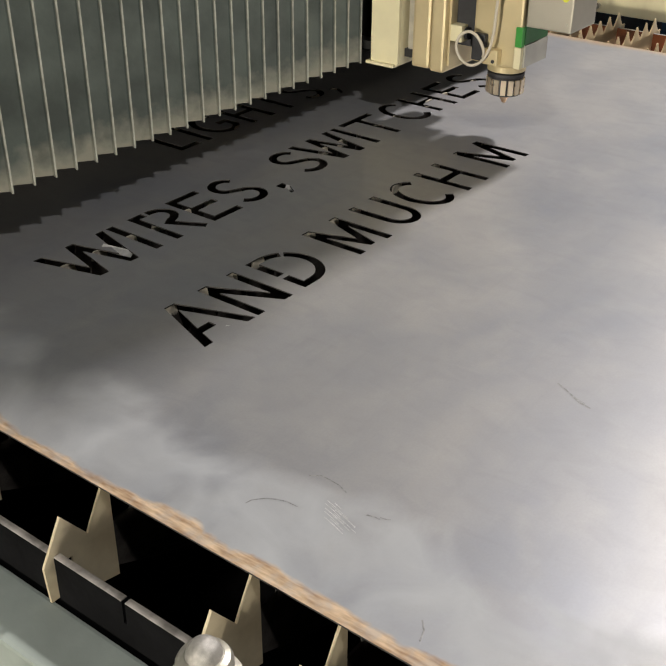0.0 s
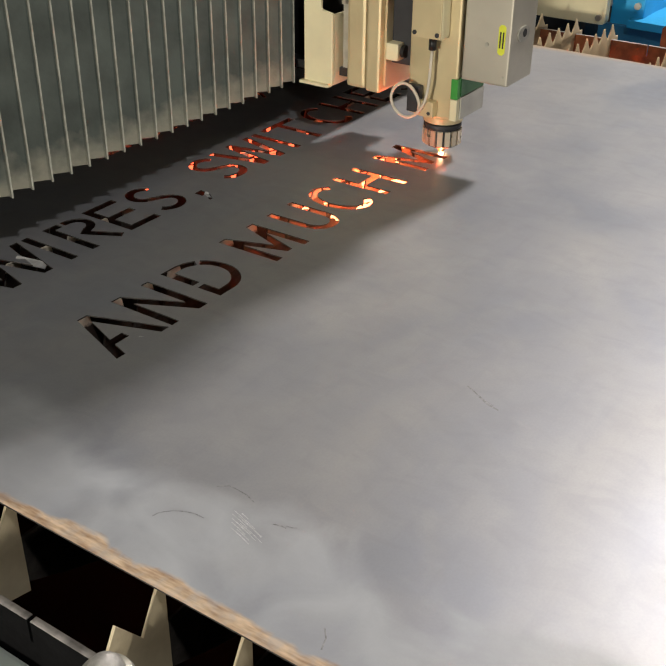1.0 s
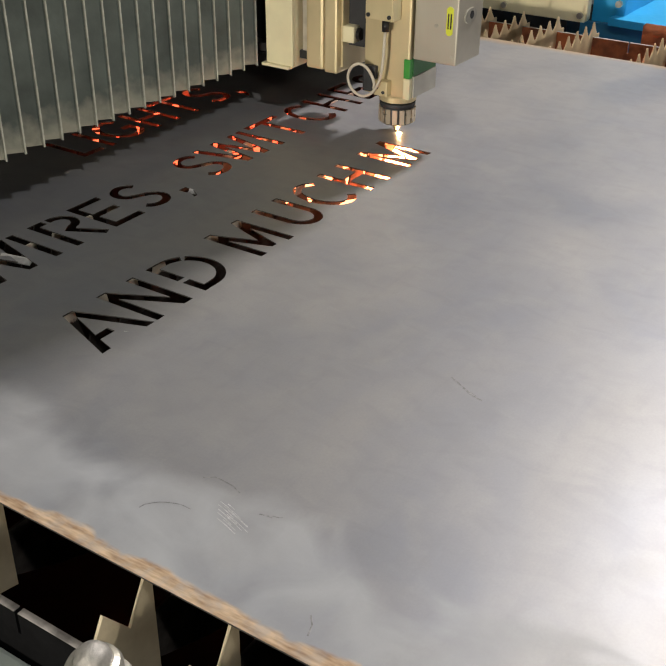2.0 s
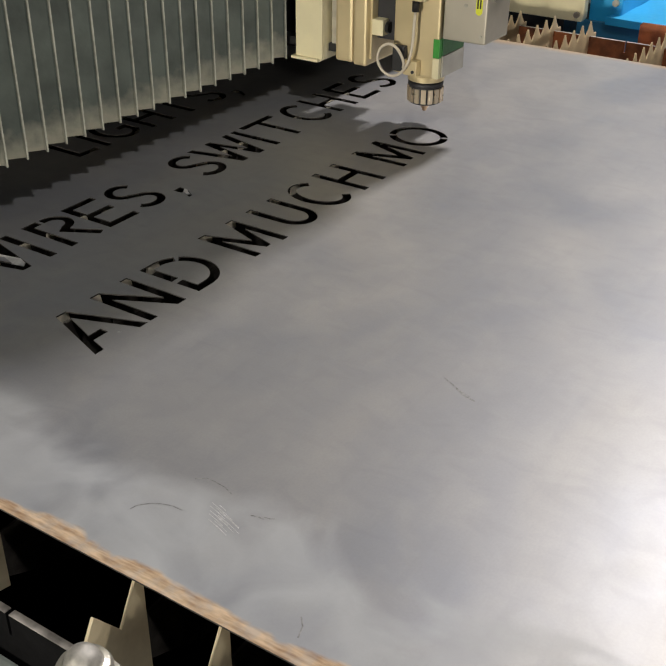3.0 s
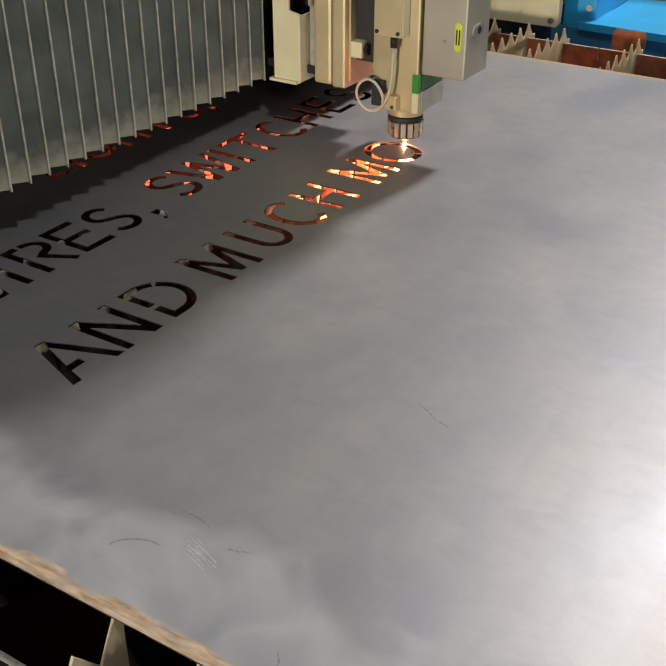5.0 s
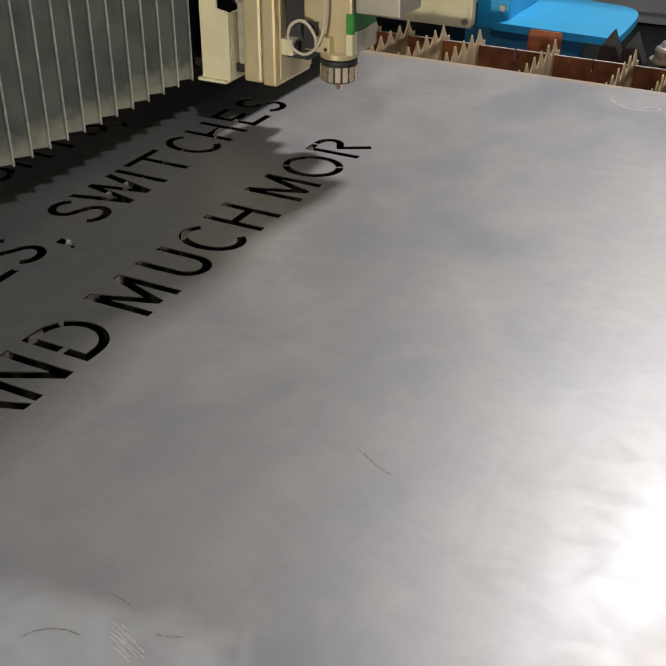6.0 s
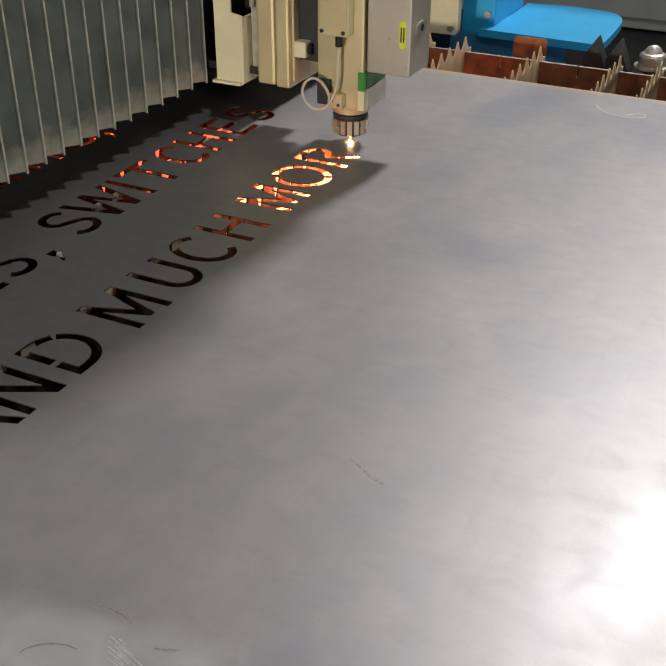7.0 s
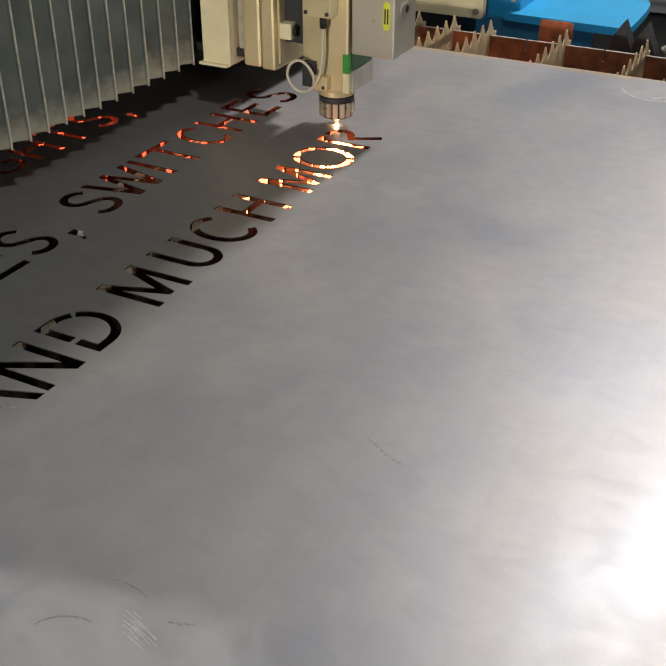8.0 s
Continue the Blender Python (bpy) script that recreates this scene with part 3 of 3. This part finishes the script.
def cutting_head():
    thing = empty("laser_head")
    tagged(thing, "tan laser cutting head with a knurled ring and copper nozzle", "laser head")
    part("nozzle", lathe([(0.002, 0.0125), (0.0032, 0.0125), (0.0045, 0.016), (0.0075, 0.0205), (0.0165, 0.026), (0.0165, 0.029)], 28), BRASS, thing, "heat-tinted copper nozzle", smooth=True)
    bm = bmesh.new()
    prof = [(0.0225, 0.0265), (0.0255, 0.0285), (0.0255, 0.053), (0.027, 0.055), (0.027, 0.059), (0.0235, 0.061)]
    lathe(prof, 40, bm)
    # Dark core under pale grips paints the shade between the knurls.
    ringo = part("ring_nut", bm, BLACKSTEEL, thing, "knurled steel ring")
    for k in range(16):
        a = 2 * math.pi * k / 16
        b2 = box(0.0245, 0.0279, -0.0037, 0.0037, 0.030, 0.0515)
        b2.transform(Matrix.Rotation(a, 4, "Z"))
        part("grip", b2, RINGMETAL, ringo)
    part("collar", lathe([(0.0255, 0.0612), (0.028, 0.0625), (0.028, 0.070), (0.0265, 0.073)], 40), TAN, thing, smooth=False)
    part("body", box(-0.030, 0.045, -0.034, 0.042, 0.073, 1.25), TAN, thing, bevel=0.003)
    part("corner_strip", box(-0.0325, -0.024, -0.0365, -0.026, 0.074, 0.104), CREAM, thing, bevel=0.001)
    part("corner_cap", box(-0.0325, -0.024, -0.0365, -0.026, 0.1045, 0.132), GREEN, thing, "green plastic cap", bevel=0.001)
    part("green_strip", box(-0.023, 0.045, -0.0375, -0.0345, 0.107, 0.133), SHADEDGREEN, thing, "green plastic strip, coloured dark for the shadow on it")
    part("clear_cover", box(-0.023, 0.045, -0.0385, -0.0345, 0.075, 0.106), FILM, thing, "clear plastic cover")
    # Out-of-view block, assumed so that the head casts a broad shadow.
    part("motor_housing", prism([(-0.03, 0.40), (-0.135, 0.40), (-0.135, 0.60), (-0.165, 0.64), (-0.165, 0.80), (-0.03, 0.80)], "x", -0.0295, 0.0435), GREY, thing, "unseen grey block above the cover, added to widen its shadow")
    side = part("side_cover", box(-0.031, 0.045, -0.107, -0.0395, 0.134, 0.92), GREY, thing, "grey sheet-metal cover", bevel=0.0025)
    part("label", prism([(-0.0995, 0.178), (-0.0965, 0.175), (-0.0925, 0.175), (-0.0895, 0.178), (-0.0895, 0.211), (-0.0925, 0.214), (-0.0965, 0.214), (-0.0995, 0.211)], "x", -0.0318, -0.0308), YELLOW, side, "yellow warning label")
    for y in (-0.0925, -0.0965):
        part("print_bar", box(-0.0322, -0.0318, y - 0.001, y + 0.001, 0.184, 0.205), BLACK, side)
    part("button", cylinder_x(-0.0325, -0.030, -0.074, 0.186, 0.0028, 12), TRIM, side)
    b3 = prism([(0.004 + 0.013 * math.cos(a * 0.314) + (0.004 if math.cos(a * 0.314) > 0 else -0.004), 0.198 + 0.010 * math.sin(a * 0.314)) for a in range(20)], "y", -0.1092, -0.1065)
    part("port", b3, TRIM, side, "oval metal port")
    b3 = tube([(0.006, -0.1098, 0.199), (0.006, -0.1088, 0.199)], 0.0055, 16)
    part("port_hole", b3, BLACK, side)
    part("screw", cylinder_x(-0.033, -0.0308, -0.1, 0.146, 0.002, 10), TRIM, side)
    jb = part("junction_box", box(-0.052, -0.0305, -0.018, 0.028, 0.186, 0.254), CREAM, thing, "cream junction box with four screws", bevel=0.003)
    part("lid", box(-0.0545, -0.0522, -0.017, 0.027, 0.187, 0.253), TAN, jb, bevel=0.0008)
    for y in (-0.012, 0.022):
        for z in (0.193, 0.247):
            part("screw", cylinder_x(-0.0562, -0.0546, y, z, 0.003, 12), BLACKSTEEL, jb)
    part("gland", tube([(-0.043, 0.0, 0.186), (-0.043, 0.0, 0.170)], 0.0055, 12), BLACK, thing, smooth=True)
    way = [(0.0, 0.174), (0.0, 0.15), (0.001, 0.122), (0.006, 0.097), (0.018, 0.079), (0.034, 0.072), (0.050, 0.079), (0.058, 0.095), (0.053, 0.111), (0.040, 0.119), (0.028, 0.116), (0.019, 0.106), (0.014, 0.094), (0.016, 0.084), (0.02, 0.078)]
    loop = []
    for k in range(1, len(way) - 2):
        p0, p1, p2, p3 = (Vector(way[k + d]) for d in (-1, 0, 1, 2))
        for f in (0, 0.25, 0.5, 0.75):
            q = 0.5 * (2 * p1 + (p2 - p0) * f + (2 * p0 - 5 * p1 + 4 * p2 - p3) * f * f + (3 * p1 - p0 - 3 * p2 + p3) * f ** 3)
            loop.append((-0.045 - 0.004 * math.sin(math.pi * (k + f) / 14), q.x, q.y))
    loop = [(-0.043, 0.0, 0.174)] + loop 
    part("cable", tube(loop, 0.0022, 8), WIRE, thing, "pale looped sensor cable", smooth=True)
    cb = part("connector_block", box(-0.044, -0.0305, -0.006, 0.017, 0.076, 0.098), TAN, thing, bevel=0.0015)
    part("connector_block", box(-0.040, -0.0305, 0.0175, 0.038, 0.078, 0.116), BLACKSTEEL, thing, bevel=0.0015)
    for y, z in ((0.0, 0.082), (0.011, 0.088)):
        part("screw", cylinder_x(-0.0455, -0.0442, y, z, 0.0025, 12), BLACKSTEEL, cb)
    return thing


BEL, FOLDS = bellows()
CAR = carriage()
HEAD = cutting_head()
# Unseen beam, blackened and lowered to keep the sheet below the bellows dark.
beam = empty("unseen_beam")
part("beam", box(-1.4, 2.2, 0.40, 0.72, 0.022, 1.25), BLACK, beam, bevel=0.01)
tagged(beam, "unseen black gantry beam, lowered to block light behind the bellows", "gantry beam")

# ---------- near ledge fittings ----------


def ball_unit(x, y, z):
    ob = empty("ball_transfer", pose(x, y, z))
    part("flange", lathe([(0.031, -0.030), (0.031, -0.026), (0.0235, -0.024), (0.0235, -0.008), (0.021, -0.004), (0.0165, -0.002)], 32), TRIM, ob, "grey steel cup", smooth=False)
    part("ball", lathe([(0.0155 * math.cos(radians(a)), 0.0155 * math.sin(radians(a)) - 0.004) for a in range(0, 91, 9)][:-1], 32), BALL, ob, "worn polished steel ball", smooth=True)
    for k in range(3):
        a = radians(30 + 120 * k)
        part("bolt", lathe([(0.004, -0.026), (0.004, -0.022), (0.002, -0.021)], 10, at=(0.027 * math.cos(a), 0.027 * math.sin(a), 0)), TRIM, ob)
    part("stem", lathe([(0.013, -0.088), (0.013, -0.030)], 20), BLACKSTEEL, ob)
    ob.scale = (0.84, 0.84, 0.96)
    tagged(ob, "steel ball transfer unit standing on the table ledge", "ball transfer", "ball transfers")
    return ob


ball_unit(-0.071, -0.262, 0.846)
FARBALL = ball_unit(1.86, -0.283, 0.842)
FARBALL.scale = (1.15, 1.15, 1.1)

# ---------- beyond the far end ----------


def blue_table():
    ob = empty("blue_machine_frame")
    tagged(ob, "bright blue painted machine frame past the table end", "machine frame")
    tp = [(2.03, 0.147), (2.015, -0.145), (2.10, -0.146), (2.2, -0.144), (2.25, -0.14), (2.29, -0.13), (2.32, -0.11), (2.335, -0.08), (2.35, 0.0), (2.33, 0.118), (2.2, 0.118), (2.12, 0.125), (2.08, 0.14)]
    part("top_plate", prism(tp, "z", 0.782, 0.80), BLUE, ob, "bright blue top plate", bevel=0.001)
    part("front_panel", box(2.045, 2.06, -0.06, 0.7, 0.40, 0.7815), DEEPBLUE, ob)
    part("upright", box(2.062, 2.30, 0.12, 0.20, 0.60, 1.2), BLUE, ob, bevel=0.004)
    part("bolt", cylinder_x(2.052, 2.062, 0.135, 0.828, 0.008, 12), TRIM, ob)
    return ob


blue_table()
cp = empty("cream_cover")
part("panel", prism([(0.165, 0.812), (0.17, 0.804), (0.55, 0.804), (0.55, 1.3), (0.165, 1.3)], "x", 1.93, 1.955), CREAM, cp, bevel=0.003)
for y, z in ((0.18, 0.82), (0.37, 0.82)):
    part("screw", cylinder_x(1.922, 1.93, y, z, 0.007, 12), TRIM, cp)
part("bracket", box(1.956, 2.05, 0.22, 0.5, 0.7, 1.2), BLACKSTEEL, cp)
tagged(cp, "cream sheet-metal cover with screws", "machine cover")
rp = empty("rusty_tab")
part("tab", prism([(0.005, 0.77), (0.005, 0.84), (0.0, 0.845), (-0.062, 0.845), (-0.067, 0.84), (-0.067, 0.77)], "x", 1.838, 1.842), RUST, rp)
tagged(rp, "rusty rounded steel tab behind the slats", "steel tab")
for x, y, zt in ((1.86, -0.168, 0.858), (1.86, -0.215, 0.858)):
    vb = empty("folded_bracket", pose(x, y, 0))
    part("flange", prism([(-0.025, 0.80), (0.0, zt), (0.022, 0.82), (0.022, 0.77), (-0.025, 0.77)], "x", -0.02, 0.02), BLACKSTEEL, vb)
    tagged(vb, "folded dark grey steel bracket", "bracket", "folded brackets")
# Black block that paints the shade of the gap below the cabinets.
kb = empty("dark_gap_block")
part("base", box(2.45, 3.6, -1.8, 1.6, 0.0, 0.62), BLACK, kb, bevel=0.01)
tagged(kb, "black block standing in for the shaded gap past the table", "machine base")
cab = empty("grey_cabinet")
part("body", box(2.9, 3.5, -0.42, 0.5, 0.625, 1.9), WHITECAB, cab, bevel=0.006)
part("door", box(2.885, 2.899, -0.16, 0.30, 0.66, 1.85), WHITECAB, cab, bevel=0.003)
part("handle", box(2.87, 2.884, -0.02, 0.0, 0.72, 0.75), BLACKSTEEL, cab, bevel=0.003)
tagged(cab, "light grey machine cabinet with a door", "cabinet")
cab2 = empty("grey_hood")
part("hood", prism([(-1.25, 0.625), (-0.5, 0.625), (-0.5, 0.92), (-0.75, 1.12), (-1.25, 1.12)], "x", 2.7, 3.3), WHITECAB, cab2, bevel=0.006)
tagged(cab2, "pale grey sloping machine hood", "machine hood")

# ---------- marks on the sheet ----------


def mark(name, pts, r, material, label, category):
    ob = part(name, tube([(x, y, Z + 0.0001) for x, y in pts], r, 4), material)
    ob.scale = (1, 1, 0.05)
    ob.location = (0, 0, Z * 0.95 + 0.0001)
    return tagged(ob, label, category)


curl = [(1.448, -0.262), (1.425, -0.274), (1.408, -0.292), (1.402, -0.318), (1.406, -0.342), (1.418, -0.354), (1.43, -0.35), (1.432, -0.338), (1.422, -0.33), (1.412, -0.322)]
for _ in range(2):  # cut the corners twice
    curl = [curl[0]] + [(a[0] * (1 - f) + c[0] * f, a[1] * (1 - f) + c[1] * f) for a, c in zip(curl, curl[1:]) for f in (0.25, 0.75)] + [curl[-1]]
mark("chalk_mark", curl, 0.0024, CHALK, "faint looped chalk mark on the steel sheet", "chalk mark")


rnd = random.Random(3)
for k in range(14):
    x, y, ln = 0.099 - 0.0016 * k + rnd.uniform(-0.003, 0.003), -0.236 - 0.0012 * k + rnd.uniform(-0.006, 0.006), rnd.uniform(0.008, 0.03)
    mark("scuff", [(x, y), (x - ln * 0.13, y - ln / 2), (x - ln * 0.3, y - ln)], rnd.uniform(0.0002, 0.00055), SCUFF, "pale scuff on the grey steel sheet", "scuff")
for way, r in (
    ([(0.361, -0.303), (0.357, -0.311), (0.353, -0.318)], 0.0011), ([(0.351, -0.321), (0.344, -0.333), (0.341, -0.345)], 0.0014),
    ([(0.360, -0.306), (0.350, -0.324), (0.345, -0.338)], 0.0007), ([(0.056, -0.187), (0.061, -0.188), (0.065, -0.191), (0.070, -0.196), (0.074, -0.203), (0.077, -0.212), (0.077, -0.222)], 0.0006),
    ([(0.113, -0.205), (0.119, -0.213), (0.119, -0.221), (0.118, -0.232), (0.114, -0.242)], 0.0007), ([(0.102, -0.27), (0.104, -0.276), (0.104, -0.281)], 0.0009),
    ([(0.106, -0.28), (0.107, -0.285), (0.109, -0.288)], 0.0007), ([(0.037, -0.363), (0.030, -0.369), (0.02, -0.372)], 0.0008),
):
    mark("scratch", way, r, SCRATCH, "dark curved scratch on the grey steel sheet", "scratch")

# ---------- things that move ----------
rnd = random.Random(11)
bm = bmesh.new()
for _ in range(110):  # down from the cut, between two slats
    a, t = rnd.uniform(0, 2 * math.pi), rnd.uniform(0.0, 1.1)
    d = Vector((math.cos(a) * math.sin(t), 0.3 * math.sin(a) * math.sin(t), -math.cos(t))).normalized()
    q, ln = rnd.uniform(0, 0.03), rnd.uniform(0.025, 0.10)
    tube([d * q, d * (q + ln)], 0.0011 * rnd.uniform(0.6, 1.3), 5, bm)
JETCORE = part("spark_shower", bm, JET)


def scattered_glow(n, x0, x1, y0, y1, lean, z0, z1, r):
    """Thick short glowing streaks under the sheet, added to fill letters with painted glow."""
    bm = bmesh.new()
    for _ in range(n):
        y = rnd.uniform(y0, y1)
        x = rnd.uniform(x0, x1) + lean * (y - y0)
        p = Vector((x, y, rnd.uniform(z0, z1)))
        d = Vector((rnd.uniform(-1.0, -0.2), rnd.uniform(0.3, 1.0), rnd.uniform(-0.3, 0.1))).normalized()
        tube([p, p + d * rnd.uniform(0.02, 0.05)], r * rnd.uniform(0.6, 1.3), 5, bm)
    return bm


part("ember", scattered_glow(520, -0.15, 0.07, -0.05, 0.11, 0.0, -0.10, -0.035, 0.0019), GLOW, JETCORE, "orange glow streaks added under the cut letters")
part("ember", scattered_glow(950, -0.13, 0.13, 0.13, 0.47, -0.2, -0.085, -0.03, 0.0017), REDFILL, JETCORE, "red glow streaks added under the cut letters")
tagged(JETCORE, "orange shower of sparks under the cut", "sparks")
bm = lathe([(0.0008, -0.002), (0.0030, 0.0002), (0.0032, 0.0012), (0.0014, 0.0022), (0.0008, 0.0035)], 16)
CUT = part("cutting_spot", bm, HOT, smooth=True)
tagged(CUT, "white-hot glowing spot where the beam cuts", "cutting spot")
rnd = random.Random(9)
bm = bmesh.new()
for k in range(230):
    a, e = rnd.uniform(0, 2 * math.pi), radians(rnd.uniform(1, 14 if k < 150 else 70))
    far = 0.13 + 0.07 * math.cos(a - radians(190)) if k < 150 else 0.04
    d = Vector((math.cos(a) * math.cos(e), math.sin(a) * math.cos(e), math.sin(e)))
    q, ln = rnd.uniform(0.002, 0.3) * far, rnd.uniform(0.4, 1.3) * far
    bend = Vector((0, 0, -0.12 * ln))
    tube([d * q, d * (q + ln / 2), d * (q + ln) + bend * math.sin(e)], 0.0005 * rnd.uniform(0.6, 1.4), 5, bm)
BURST = part("spark_burst", bm, SPARKS)
tagged(BURST, "fan of bright yellow sparks thrown up", "sparks")

TRACK = [  # seconds, head x, head y, lift
    (0.0, 0.933, 0.076, 0.045), (0.3, 0.943, 0.079, 0.043), (0.4, 0.942, 0.08, 0.018), (0.5, 0.94, 0.083, 0.0), (0.8, 0.891, 0.063, 0.0), (1.0, 0.883, 0.014, 0.0), (1.25, 0.89, 0.02, 0.0), (1.5, 0.895, 0.031, 0.0),
    (1.7, 0.917, 0.062, 0.0), (2.2, 0.929, 0.089, 0.0), (2.8, 0.959, 0.057, 0.0), (2.9, 0.981, 0.064, 0.014), (3.0, 0.991, 0.066, 0.018), (3.1, 0.991, 0.064, 0.01), (3.2, 0.99, 0.058, 0.0), (3.5, 1.0, 0.038, 0.0),
    (4.0, 1.026, -0.004, 0.0), (4.2, 1.011, 0.021, 0.0), (4.7, 0.954, 0.083, 0.0), (5.3, 0.983, 0.003, 0.0), (5.5, 0.965, 0.02, 0.0), (5.8, 0.977, 0.072, 0.0), (5.9, 1.008, 0.074, 0.004), (6.0, 1.038, 0.054, 0.08),
    (6.1, 1.049, 0.044, 0.095), (6.2, 1.063, 0.04, 0.085), (6.3, 1.08, 0.034, 0.03), (6.4, 1.086, 0.023, 0.0), (6.5, 1.082, 0.012, 0.0), (7.0, 1.09, 0.039, 0.0), (7.5, 1.078, 0.075, 0.0), (8.0, 1.06, 0.087, 0.0),
]
DROP = -0.0095  # how far the nozzle's working height lies under its rest
BURNING = ((0.47, 2.83), (3.16, 5.93), (6.44, 8.01))


def head_at(t):
    for a, c in zip(TRACK, TRACK[1:]):
        if a[0] <= t <= c[0]:
            f = (t - a[0]) / (c[0] - a[0])
            f = f * f * (3 - 2 * f)
            return [p + (q - p) * f for p, q in zip(a[1:], c[1:])]
    return list(TRACK[-1][1:])


def burning(t):
    return any(a <= t <= c for a, c in BURNING)


def motions():
    walk(BEL, [(t, pose(x, y, Z + DROP)) for t, x, y, u in TRACK])
    for k, fold in enumerate(FOLDS):  # the folds spread as the carriage pulls them out
        give = 1 - math.exp(-k / 17.5)
        walk(fold, [(t, pose(-0.025 - 0.0315 * min(k, 5) - 0.0303 * max(k - 5, 0) - give * (x - 0.896), 0.245, 0)) for t, x, y, u in TRACK])
    walk(CAR, [(t, pose(x, y, Z + DROP)) for t, x, y, u in TRACK])
    walk(beam, [(t, pose(0, y, Z + DROP)) for t, x, y, u in TRACK])
    walk(HEAD, [(t, pose(x, y, Z + DROP + u)) for t, x, y, u in TRACK])
    times = sorted({round(i / 10, 2) for i in range(81)} | {s + d for a, c in BURNING for s, d in ((a, -0.035), (a, 0.0), (c, 0.0), (c, 0.035)) if s + d <= 8})
    rows, low = [], []
    for t in times:
        x, y, u = head_at(t)
        on = burning(t)
        rows.append((t, pose(x, y, Z if on else Z - 0.62)))
        low.append((t, pose(x, y, Z - 0.016 if on else Z - 0.60, 0, 0, 6 * math.sin(t * 9))))
    walk(CUT, rows)
    walk(JETCORE, low)
    walk(BURST, [(0, pose(1.088, 0.024, 0.16)), (6.36, pose(1.088, 0.024, 0.16)), (6.39, pose(1.088, 0.024, Z)), (6.42, pose(1.088, 0.024, Z)), (6.45, pose(1.088, 0.024, 0.16)), (8, pose(1.088, 0.024, 0.16))])
    for key, t0 in (("O", 2.25), ("R", 5.84)):
        for k, ob in enumerate(SLUGS[key]):
            t1 = t0 + 0.02 * k
            walk(ob, [(0, pose(0, 0, 0)), (t1, pose(0, 0, 0)), (t1 + 0.05, pose(0, 0, -0.06)), (t1 + 0.15, pose(0, 0, -0.50)), (8, pose(0, 0, -0.50))])


motions()
